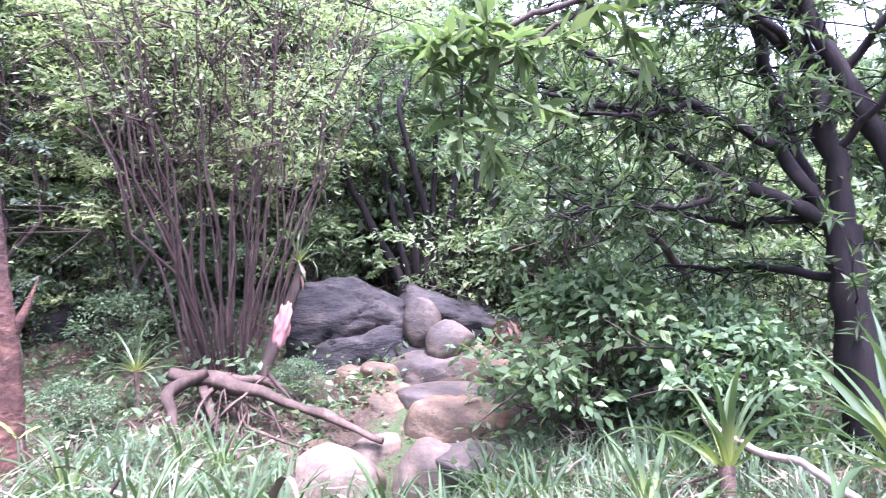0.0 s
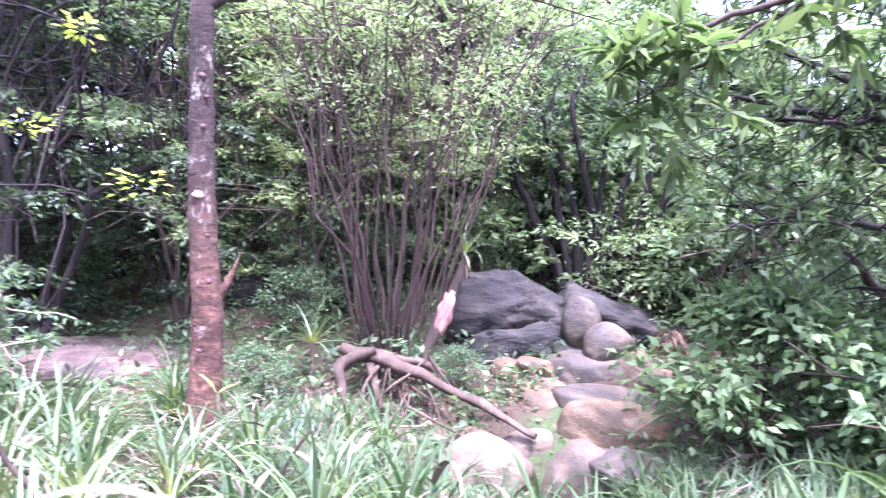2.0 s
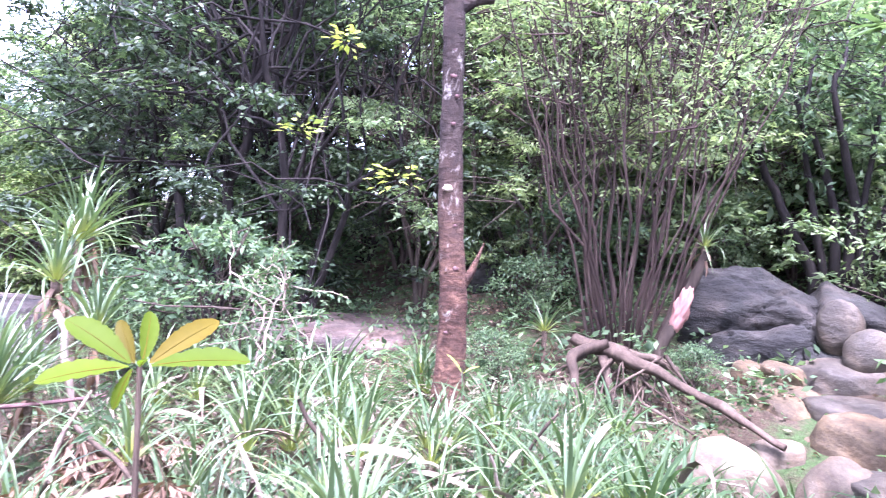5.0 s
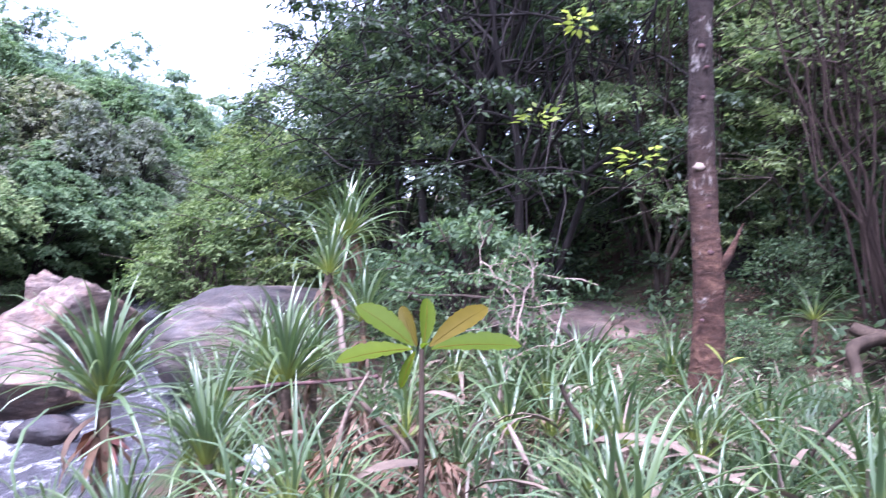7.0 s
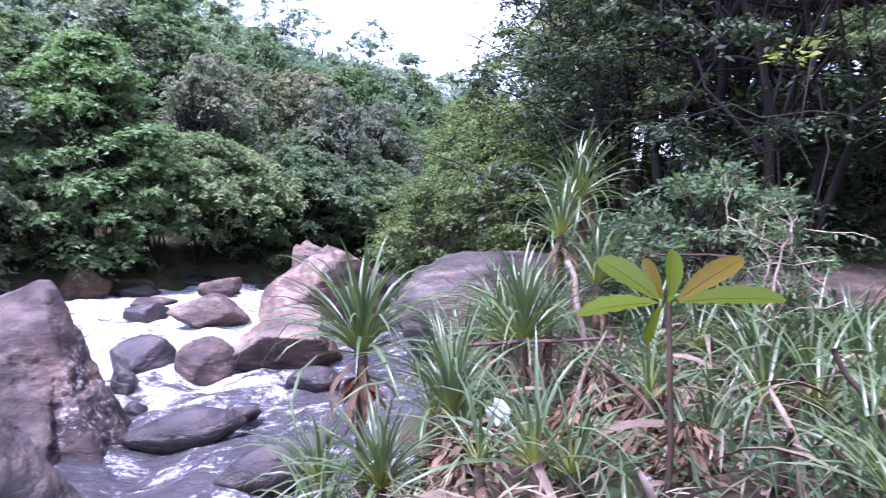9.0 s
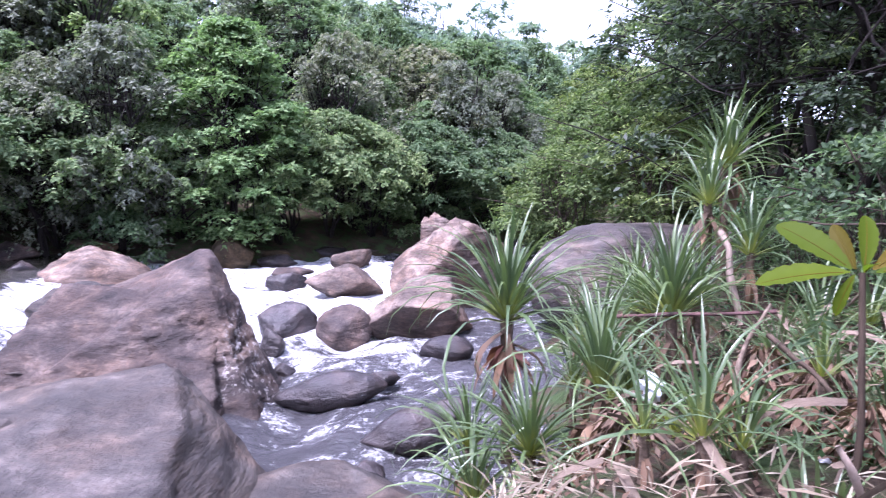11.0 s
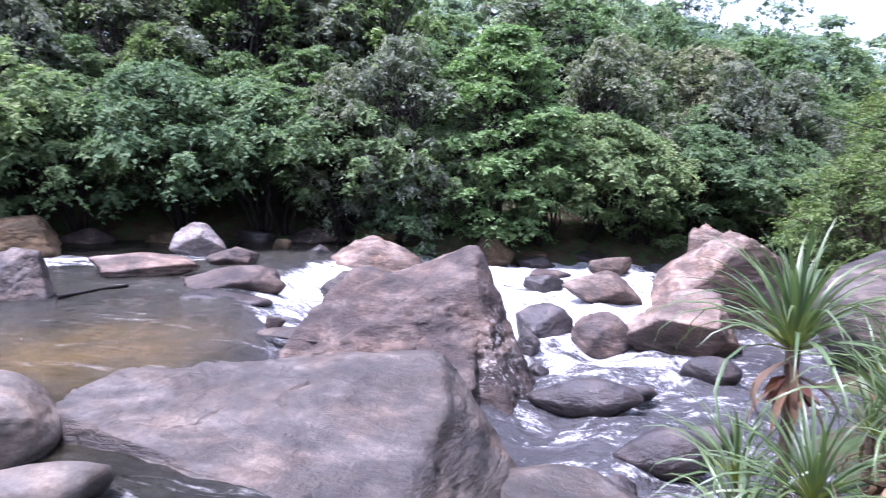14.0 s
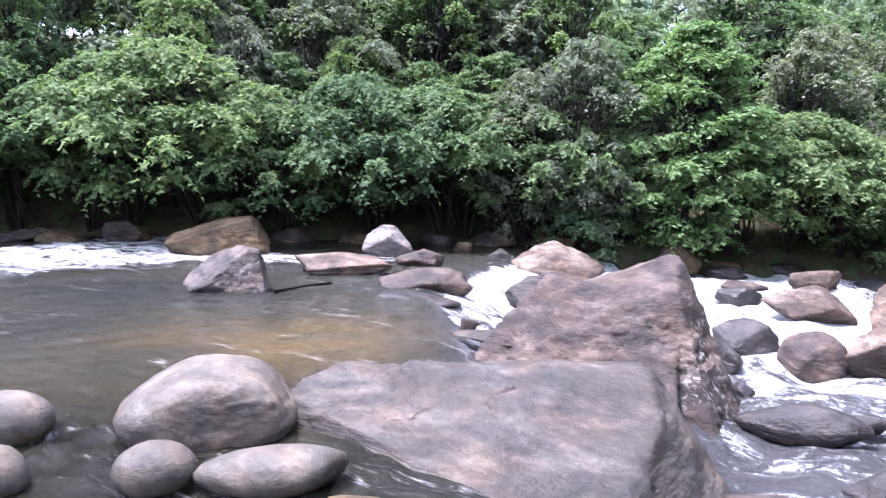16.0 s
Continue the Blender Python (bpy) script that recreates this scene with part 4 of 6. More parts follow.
FAR += [
    # far slope trees, their leaves tinted for haze
    tree("tree", "distant green tree high on the far slope, haze put into its leaf colour", "tree", 6, 7.0, 2.7, 1, 0.15, 76, 120, 0.21, 0.7, M_BARK, M_LEAF_HAZE, 0.1, 0.6, 0.9, 0.3, group="far slope forest", twigs=0),
    tree("tree", "distant taller tree high on the far slope, haze put into its leaf colour", "tree", 7, 7.6, 2.4, 1, 0.15, 76, 120, 0.21, 0.7, M_BARK, M_LEAF_HAZE, 0.1, 0.7, 0.85, 0.4, group="far slope forest", twigs=0),
]
BRIGHT = tree("tree", "bright fresh-green tree leaning over the far bank", "tree", 9, 5.6, 1.95, 1, 0.12, 190, 200, 0.12, 0.66, M_BARK, M_LEAF_BRIGHT, 0.06, 0.5, 0.66, 0.25, group="far bank forest", twigs=0)
place(BRIGHT, -18.2, -2.9, 40, 1.0)
BUSH = tree("bush", "low green bush overhanging the far waterline", "bush", 5, 2.6, 1.7, 4, 0.05, 38, 210, 0.13, 0.6, M_BARK, M_LEAF_NEAR, 0.4, 0.45, 0.6, 0.2, group="far bank bushes", twigs=0)
RIM_AT = [-40, -17, -14, -11, -3, 0, 3, 8, 14, 20, 26, 40]
RIM_EL = [23, 20, 14.5, 18, 17, 15, 14, 12.3, 12, 11, 9, 7]
TALLNESS = [6.5, 8.0, 5.5, 7.0, 7.0, 7.6]


def rim(x, y):
    """How high a tree top may stand at a place, below the line that the forest draws against the sky."""
    a = math.degrees(math.atan2(y, -x))
    return 1.2 + math.hypot(x, y) * math.tan(radians(float(np.interp(a, RIM_AT, RIM_EL)))) - float(land(x, y))


used = [0] * 6
rows = [(1.9, 1.7, 0.62), (3.7, 1.9, 0.85), (6.2, 2.3, 1.0), (9.5, 2.7, 1.15), (13.5, 3.1, 1.25), (18.5, 3.6, 1.35), (24.0, 4.4, 1.5)]
for back, step, size in rows:
    y = -27.0
    while y < 26:
        fx = float(np.interp(y, FAR_Y, FAR_X))
        x = -(fx + back / 0.8 + rng.uniform(-0.7, 0.7))
        k = rng.randint(4) if back < 9 else 4 + rng.randint(2)
        s, tn = size * rng.uniform(0.75, 1.25), rng.uniform(0, 360)
        yy = y + rng.uniform(-0.4, 0.4)
        top = rim(x, yy) / TALLNESS[k] * rng.uniform(0.82, 1.0)
        s = min(max(top, 0.5), 2.0) if back > 14 else min(s, max(top, 0.5))
        if not (back < 4.5 and abs(yy + 2.9) < 1.9):
            if used[k] == 0:
                place(FAR[k], x, yy, tn, s)
                used[k] = 1
            else:
                again(FAR[k], x, yy, tn, s)
        y += step * rng.uniform(0.75, 1.25)
TALL = tree("tree", "tall slender tree with a pale bare trunk on the far slope", "tree", 8, 9.5, 1.5, 1, 0.09, 26, 150, 0.17, 0.6, M_PALE, M_LEAF_GREY, 0.62, 0.6, 0.6, 0.2, group="tall slender trees", twigs=0)
place(TALL, -20.5, -7.5, 0, 0.9)
for tx, ty, ts in [(-19.0, -12.5, 0.8), (-16.5, -16.0, 0.8), (-23.0, -10.0, 1.0)]:
    again(TALL, tx, ty, 40 * tx, ts)
# skyline trees wear the same haze-tinted leaves
WISPY = tree("tree", "thin airy tree standing against the sky", "tree", 18, 9.0, 2.0, 1, 0.07, 22, 34, 0.26, 0.5, M_BARK, M_LEAF_HAZE, 0.5, 0.45, 0.8, 0.1, group="airy trees of the skyline", twigs=0)
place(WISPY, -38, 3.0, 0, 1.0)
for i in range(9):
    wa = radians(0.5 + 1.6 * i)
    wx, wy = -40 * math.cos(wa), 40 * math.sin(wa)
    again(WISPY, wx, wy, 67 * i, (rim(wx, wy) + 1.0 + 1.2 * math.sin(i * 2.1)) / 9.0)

# boughs that lean out over the water, dark below
OVER = tree("bush", "leafy tree leaning out over the far water", "tree", 16, 3.4, 1.9, 5, 0.05, 84, 170, 0.105, 0.62, M_BARK, M_LEAF_FAR, 0.34, 0.5, 0.55, 0.35, 0.3, group="trees leaning over the far water", twigs=0)
y, k = -25.0, 0
while y < 14:
    x = -(float(np.interp(y, FAR_Y, FAR_X)) + rng.uniform(0.5, 1.1))
    s = rng.uniform(0.75, 1.15) * (1.15 if y < -9 else 1.0)
    if abs(y + 2.9) > 1.3:
        if k == 0:
            place(OVER, x, y, 0, s, tilt=(0, 16))
        else:
            again(OVER, x, y, rng.uniform(-25, 25), s, tilt=(0, rng.uniform(8, 22)))
        k += 1
    y += rng.uniform(1.0, 1.7)
first = True
y = -24.0
while y < 20:
    x = -(float(np.interp(y, FAR_Y, FAR_X)) + rng.uniform(0.4, 1.3))
    s, tn = rng.uniform(0.7, 1.15), rng.uniform(0, 360)
    if first:
        place(BUSH, x, y, tn, s)
        first = False
    else:
        again(BUSH, x, y, tn, s)
    y += rng.uniform(1.6, 2.8)

# curtains of creeper hanging down the trees
CURTAIN = tree("tree", "grey-green tree hung with curtains of creeper", "tree", 17, 4.6, 1.5, 2, 0.07, 100, 130, 0.095, 0.55, M_BARK, M_LEAF_GREY, 0.12, 1.0, 0.42, 1.0, 0.2, group="creeper-hung trees", twigs=0)
place(CURTAIN, -16.9, -5.2, 0, 1.15)
for cx, cy, cs in [(-16.2, -6.5, 0.95), (-19.5, -8.0, 1.3), (-24.0, 3.6, 1.2), (-27.0, 6.2, 1.25), (-21.0, -0.2, 1.2), (-13.5, -13.4, 1.0)]:
    again(CURTAIN, cx, cy, 70 * cx, cs)
HANG = tree("bush", "low bush trailing its leaves down to the far waterline", "bush", 15, 1.7, 1.3, 4, 0.035, 34, 170, 0.12, 0.55, M_BARK, M_LEAF_FAR, 0.02, 0.6, 0.5, 0.5, group="trailing bushes of the far bank", twigs=0)
place(HANG, -16.5, -5.2, 0, 0.8)
for k, (hx, hy, hs) in enumerate([(-20.6, 1.0, 0.8), (-22.5, 3.0, 0.9), (-24.8, 5.4, 1.0), (-27.5, 7.6, 1.0)]):
    again(HANG, hx, hy, 70 * k, hs)

# ---- the forest of the near bank ----
WOODS = [
    tree("tree", "slender dark-stemmed tree with small leaves on the near bank", "tree", 21, 5.2, 1.9, 5, 0.05, 46, 210, 0.082, 0.36, M_BARK, M_LEAF_NEAR, 0.16, 0.6, 0.55, 0.15, 0.22, "near bank forest", 0.2, spray=True),
    tree("tree", "leafy tree with tangled branches on the near bank, shade put into its leaf colour", "tree", 22, 4.6, 2.2, 3, 0.07, 64, 300, 0.072, 0.42, M_BARK, M_LEAF_SHADE, 0.14, 0.55, 0.6, 0.2, 0.3, "near bank forest", 0.2, spray=True),
    tree("tree", "light green thicket tree on the near bank", "tree", 23, 4.8, 1.9, 6, 0.04, 46, 210, 0.08, 0.34, M_STEM, M_LEAF_LIGHT, 0.16, 0.6, 0.55, 0.1, 0.25, "near bank forest", 0.2, spray=True),
    tree("tree", "tall dense tree behind the near shore, shade put into its leaf colour", "tree", 25, 7.5, 2.6, 1, 0.1, 64, 180, 0.14, 0.5, M_BARK, M_LEAF_SHADE, 0.06, 0.7, 0.8, 0.2, 0.25, "near bank forest", 0.3, 0),
    # light leaves here paint the sunlit clearing behind the stems
    tree("tree", "green tree deep behind the thicket, sunlight put into its leaf colour", "tree", 26, 5.0, 2.2, 3, 0.05, 56, 150, 0.13, 0.5, M_STEM, M_LEAF_LIGHT, 0.04, 0.7, 0.65, 0.1, 0.25, "near bank forest", 0.3, 0),
    tree("tree", "small-leaved green tree deep in the near forest", "tree", 24, 5.0, 2.0, 4, 0.05, 48, 190, 0.12, 0.5, M_BARK, M_LEAF_NEAR, 0.12, 0.6, 0.6, 0.1, 0.25, "near bank forest", 0.2, 0),
]
spots = [(-5.9, 5.6, 1, 1.0), (-7.6, 5.6, 1, 1.3), (-9.0, 5.6, 0, 1.25), (-4.0, 8.6, 0, 1.2), (-6.2, 7.8, 2, 1.1), (-2.2, 10.0, 2, 1.2), (-0.2, 10.6, 4, 0.85), (1.8, 9.8, 2, 0.75),
         (3.8, 9.0, 0, 0.7), (-7.6, 8.6, 0, 1.3), (-10.2, 8.2, 1, 1.3), (-12.6, 7.6, 2, 1.1), (-15.5, 8.0, 2, 1.1), (-3.8, 11.5, 5, 1.3), (-6.0, 12.0, 5, 1.3), (0.8, 13.0, 5, 0.85),
         (4.2, 12.5, 5, 0.7), (-1.6, 13.5, 5, 1.3), (5.6, 7.5, 1, 0.9), (-13.0, 10.5, 5, 1.3), (-18.0, 10.0, 2, 1.2), (-21, 11.5, 5, 1.3), (-9, 11.5, 5, 1.4), (6.5, 10.5, 5, 0.7), (-25, 13, 5, 1.4),
         (-3.0, 8.4, 2, 1.0), (-1.6, 10.3, 2, 0.8), (0.9, 10.0, 2, 0.7), (-3.6, 7.2, 2, 0.8), (2.4, 7.9, 2, 0.65), (-5.2, 6.9, 2, 0.9), (-4.4, 7.9, 2, 0.9), (-3.2, 9.4, 2, 1.0), (-12.4, 6.4, 3, 0.95), (-9.6, 7.2, 3, 0.9), (2.5, 15.5, 5, 0.7), (-4, 15.5, 5, 1.4), (7, 14, 5, 0.7), (-0.5, 16.5, 5, 1.0),
         (-9.5, 13.5, 3, 1.2), (-13.5, 12.5, 3, 1.2), (-17.5, 13.5, 3, 1.2), (-7.0, 10.2, 3, 1.0), (-11.2, 9.6, 3, 1.1), (-5.5, 14.0, 3, 1.2), (-22, 15, 3, 1.3),
         (-2.6, 11.6, 4, 0.9), (-0.8, 11.8, 4, 0.8), (1.0, 11.4, 4, 0.75), (2.8, 11.2, 4, 0.7), (-4.4, 10.2, 4, 1.0), (-3.0, 14.0, 4, 1.2), (0.0, 14.5, 4, 0.95), (2.0, 13.6, 4, 0.8), (4.0, 14.5, 4, 0.8), (-7.4, 12.0, 3, 1.1), (-8.4, 10.0, 3, 1.0), (-5.4, 10.8, 3, 0.8)]
seen_kind = set()
for i, (x, y, k, s) in enumerate(spots):
    tn = rng.uniform(0, 360)
    if k in seen_kind:
        again(WOODS[k], x, y, tn, s)
    else:
        place(WOODS[k], x, y, tn, s)
        seen_kind.add(k)

# the many-stemmed shrubs round the stones
place(tree("shrub", "many-stemmed shrub with thin upright brown stems", "shrub", 31, 4.6, 1.8, 36, 0.018, 90, 110, 0.075, 0.32, M_SHOOT, M_LEAF_LIGHT, 0.36, 0.7, 0.5, 0.0, 0.33, outer=0.15), -2.5, 6.5, 10)

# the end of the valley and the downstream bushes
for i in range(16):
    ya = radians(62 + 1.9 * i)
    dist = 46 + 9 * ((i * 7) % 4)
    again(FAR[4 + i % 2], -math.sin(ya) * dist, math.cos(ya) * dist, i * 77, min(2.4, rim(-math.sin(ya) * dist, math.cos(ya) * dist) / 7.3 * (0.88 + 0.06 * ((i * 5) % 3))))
LOWBUSH = tree("bush", "green leafy bush on the near shore", "bush", 44, 2.5, 1.3, 8, 0.03, 56, 170, 0.10, 0.46, M_STEM, M_LEAF_OLIVE, 0.05, 0.7, 0.5, 0.1, 0.25, "near shore bushes", 0.25, 1, spray=True)
place(LOWBUSH, -13.4, 4.2, 0, 1.0)
for i, (x, y, s) in enumerate([(-11.6, 4.9, 1.0), (-15.2, 4.6, 0.95), (-17.4, 5.4, 1.1), (-19.8, 6.6, 1.2), (-10.2, 4.6, 0.8), (-22.5, 8, 1.4), (-12.4, 5.6, 1.2), (-26, 9.5, 1.6), (-30, 11.5, 1.9)]):
    again(LOWBUSH, x, y, 50 * i, s)
UNDER = tree("bush", "low leafy understorey bush on the shaded slope", "bush", 45, 1.15, 0.8, 7, 0.016, 30, 90, 0.075, 0.42, M_STEM, M_LEAF_NEAR, 0.06, 0.6, 0.27, 0.1, 0.32, "understorey bushes", 0.2, 1)
place(UNDER, -3.4, 7.4, 0)
# bushes in the light leaf colour, to brighten the dark gaps like sun
GLADE = tree("bush", "bush in the glade behind the thicket, sunlight put into its leaf colour", "bush", 49, 2.4, 1.5, 7, 0.02, 44, 130, 0.10, 0.46, M_STEM, M_LEAF_LIGHT, 0.05, 0.7, 0.5, 0.1, 0.3, "pale bushes behind the thicket", 0.2, 0)
place(GLADE, -4.6, 9.4, 0)
for gx0, gy0, gs in [(-3.0, 9.0, 0.8), (-1.4, 9.4, 0.9), (0.0, 9.2, 0.8), (1.4, 9.0, 0.8), (2.8, 8.6, 0.8), (-6.0, 10.0, 1.0), (4.2, 8.2, 0.9), (-2.2, 10.8, 1.1), (0.8, 10.6, 1.0), (-4.3, 7.8, 0.55), (-5.3, 8.4, 0.65), (-3.5, 8.2, 0.6)]:
    again(GLADE, gx0, gy0, 57 * gx0, gs)
rng = np.random.RandomState(61)
for i in range(46):
    x, y = rng.uniform(-10, 6), rng.uniform(6.6, 12.0)
    if abs(x + 0.6) < 1.3 and y < 8.6:
        continue
    again(UNDER, x, y, rng.uniform(0, 360), rng.uniform(0.8, 1.7))
for i in range(18):
    again(UNDER, -8.0 + 0.75 * i + rng.uniform(-0.3, 0.3), rng.uniform(10.2, 12.5), rng.uniform(0, 360), rng.uniform(1.7, 2.3))
for x, y, s in [(-5.6, 3.7, 0.7), (-6.4, 3.8, 0.8), (-3.6, 6.6, 0.6), (-1.75, 6.1, 0.35), (-3.2, 5.3, 0.4), (1.2, 6.4, 1.0), (2.2, 6.2, 1.0), (3.2, 5.6, 1.0), (1.6, 7.8, 0.9)]:
    again(UNDER, x, y, rng.uniform(0, 360), s)


# ---- crooked tree and hanging branch at the stones ----
def limb_tree(name, label, category, limbs, seed, bark, leafmat, leaf, slim, per, twig=0.35, start=0.3, x=0, y=0, z=0):
    """A tree of given crooked limbs, with leafy twigs along their outer parts."""
    r = np.random.RandomState(seed)
    root = tagged(new(name), label, category)
    wood, crown = Build(), Build()
    for pts, r0, r1 in limbs:
        p = np.array(pts, float)
        t = np.linspace(0, len(p) - 1, 4 * len(p))
        q = np.stack([np.interp(t, np.arange(len(p)), p[:, k]) for k in range(3)], 1)
        q += r.normal(size=q.shape) * 0.012
        wood.tube(q, np.linspace(r0, r1, len(q)), 8, 0.06, r)
        for k in range(int(len(q) * start), len(q)):
            for _ in range(per):
                e = q[k] + r.normal(size=3) * twig * (1, 0.8, 0.7)
                wood.tube(bent(q[k], e, r, 5), np.linspace(min(r1, 0.008), 0.003, 5), 3)
                n = 20
                f = r.uniform(0.35, 1.0, n)[:, None]
                pos = q[k] + (e - q[k]) * f
                way = (e - q[k]) / np.linalg.norm(e - q[k]) * 0.6 + r.normal(size=(n, 3)) * 0.7 + (0, 0, -0.1)
                crown.leaves(pos, way, np.full(n, leaf), slim, r)
    tag_part("trunk", wood.mesh("trunk", bark), root)
    tag_part("crown", crown.mesh("crown", leafmat, False), root)
    root.matrix_world = pose(x, y, z)
    return root


limb_tree("tree", "dark crooked tree with long branches over the stones", "tree", [
    ([(2.16, 4.82, 0.1), (2.11, 4.83, 0.97), (2.11, 4.83, 1.53)], 0.125, 0.10),
    ([(2.11, 4.83, 1.5), (1.77, 4.88, 1.74), (1.31, 4.94, 1.96), (0.84, 4.96, 2.38), (0.33, 4.94, 2.54)], 0.055, 0.014),
    ([(2.11, 4.82, 1.5), (1.86, 4.95, 2.04), (1.34, 5.04, 2.44), (0.56, 5.11, 2.92), (0.34, 5.14, 3.23)], 0.05, 0.014),
    ([(2.11, 4.82, 1.45), (2.08, 4.85, 2.26), (2.0, 5.0, 3.07), (1.97, 5.12, 3.9)], 0.08, 0.04),
    ([(2.05, 5.0, 1.6), (1.97, 5.23, 2.37), (1.87, 5.38, 3.25), (1.79, 5.41, 3.9)], 0.06, 0.03),
    ([(2.55, 4.6, 0.3), (2.41, 4.67, 1.84), (2.25, 4.76, 2.29), (2.09, 4.84, 2.77), (1.9, 4.9, 3.6)], 0.09, 0.04),
    ([(2.05, 4.9, 2.6), (1.4, 5.0, 3.2), (0.7, 5.1, 3.6), (0.2, 5.2, 3.8)], 0.045, 0.012),
    ([(2.0, 5.0, 3.0), (2.6, 4.8, 3.5), (3.2, 4.7, 3.7)], 0.045, 0.012),
    ([(1.98, 5.05, 3.2), (1.6, 5.1, 3.6), (1.1, 5.2, 3.95)], 0.04, 0.012),
    ([(2.12, 4.85, 1.2), (1.79, 5.3, 1.3), (1.22, 5.59, 1.37)], 0.035, 0.012), ([(1.6, 4.9, 1.82), (1.2, 4.8, 1.7), (0.7, 4.85, 1.78), (0.3, 4.9, 1.7)], 0.025, 0.008), ([(1.3, 5.0, 2.42), (0.9, 4.8, 2.3), (0.5, 4.75, 2.35)], 0.022, 0.008), ([(2.1, 4.85, 1.6), (1.5, 5.2, 1.62), (0.9, 5.4, 1.85), (0.4, 5.5, 1.95)], 0.03, 0.009), ([(2.0, 4.95, 2.7), (1.5, 4.6, 2.95), (0.9, 4.4, 3.1)], 0.03, 0.01), ([(2.1, 4.9, 2.4), (2.5, 4.5, 2.9), (2.7, 4.2, 3.3)], 0.035, 0.012), ([(2.0, 5.0, 3.0), (1.5, 5.3, 3.25), (0.8, 5.5, 3.3)], 0.03, 0.01), ([(2.1, 4.85, 2.0), (2.4, 4.4, 2.4), (2.5, 4.0, 2.7)], 0.03, 0.01), ([(1.34, 5.04, 2.44), (0.9, 5.3, 2.5), (0.3, 5.4, 2.75)], 0.02, 0.007)], 41, M_BARK, M_LEAF_TREE, 0.10, 0.27, 3, 0.36, 0.3)
FAN = np.random.RandomState(91)
limb_tree("shrub", "dark many-stemmed shrub fanning out behind the stones", "shrub", [
    ([(-0.78 + 0.10 * k, 8.5 + 0.1 * (k % 3), 0.9), (-0.78 + 0.17 * k, 8.52, 1.45 + 0.05 * (k % 2)), (-0.72 + 0.32 * k + FAN.uniform(-0.06, 0.06), 8.5, 2.25), (-0.7 + 0.48 * k + FAN.uniform(-0.15, 0.15), 8.4 + FAN.uniform(-0.4, 0.4), 3.2 + FAN.uniform(-0.1, 0.4)),
      (-0.7 + 0.56 * k, 8.3 + FAN.uniform(-0.6, 0.6), 4.0)], 0.055 + 0.02 * (k % 2), 0.012) for k in (-2.4, -1.6, -1, -0.4, 0.2, 0.8, 1.5, 2.2)], 32, M_BARK, M_LEAF_NEAR, 0.09, 0.36, 3, 0.42, 0.62)
limb_tree("tree", "small crooked dark stem leaning over the bush", "tree", [
    ([(1.31, 5.88, 0.3), (1.45, 5.84, 1.06), (1.43, 5.85, 1.32), (1.2, 5.8, 1.6), (0.71, 5.8, 2.07), (0.3, 5.8, 2.3)], 0.05, 0.015)], 42, M_STEM, M_LEAF_NEAR, 0.10, 0.3, 3, 0.3, 0.6)
limb_tree("tree", "tree branch with large drooping light green leaves", "branch", [
    ([(2.35, 4.3, 2.9), (1.2, 4.15, 2.95), (0.37, 4.05, 2.75), (-0.1, 4.03, 2.6), (-0.42, 4.04, 2.4)], 0.03, 0.006),
    ([(0.6, 4.08, 2.8), (0.1, 4.05, 2.5), (-0.3, 4.05, 2.25)], 0.014, 0.005)], 43, M_STEM, M_LEAF_OLIVE, 0.19, 0.28, 1, 0.24, 0.35)
place(tree("bush", "leafy green bush beside the stones", "bush", 46, 1.15, 0.75, 7, 0.018, 40, 76, 0.10, 0.5, M_STEM, M_LEAF_BUSH, 0.1, 0.6, 0.28, 0.1, 0.3, outer=0.2), 0.6, 5.4, 0, 0.95)
place(tree("bush", "leafy dark green bush under the crooked tree", "bush", 47, 1.0, 0.8, 7, 0.018, 40, 76, 0.095, 0.5, M_STEM, M_LEAF_BUSH, 0.1, 0.6, 0.28, 0.1, 0.3, outer=0.2), 1.4, 5.1, 0, 0.9)

# bare trunk standing on the bank
rng = np.random.RandomState(50)
bare = tagged(new("tree"), "bare reddish-brown trunk with knots and a broken branch", "tree")
b = Build()
tz = np.linspace(-0.2, 2.9, 34)
tx = np.interp(tz, [-0.2, 0.15, 0.8, 1.5, 2.4, 2.9], [0.06, 0.03, 0.02, -0.03, -0.1, -0.12]) + 0.012 * np.sin(3.1 * tz)
tr = np.interp(tz, [-0.2, 0.15, 0.8, 1.5, 2.4, 2.9], [0.14, 0.112, 0.100, 0.088, 0.080, 0.078]) * (1 + 0.05 * np.sin(7.3 * tz) * np.sin(2.9 * tz + 1) + 0.03 * np.sin(19 * tz))
b.tube(np.stack([tx, 0.01 * np.sin(4 * tz), tz], 1), tr, 18, 0.025, rng)
b.tube(bent((-0.12, 0, 2.85), (-0.25, 0, 4.0), rng), np.linspace(0.07, 0.03, 6), 9)
b.tube(bent((-0.1, 0, 2.85), (0.45, 0.1, 3.3), rng), np.linspace(0.055, 0.025, 6), 9)
bare_stem = tag_part("trunk", b.mesh("trunk", M_TRUNK2), bare)
b = Build()
b.tube([(0.06, 0, 0.85), (0.14, -0.03, 0.98), (0.18, -0.03, 1.09), (0.22, -0.02, 1.2)], [0.05, 0.028, 0.016, 0.005], 8, 0.12, rng)
tag_part("broken_branch", b.mesh("broken_branch", M_TRUNK2), bare, "short splintered branch stub")
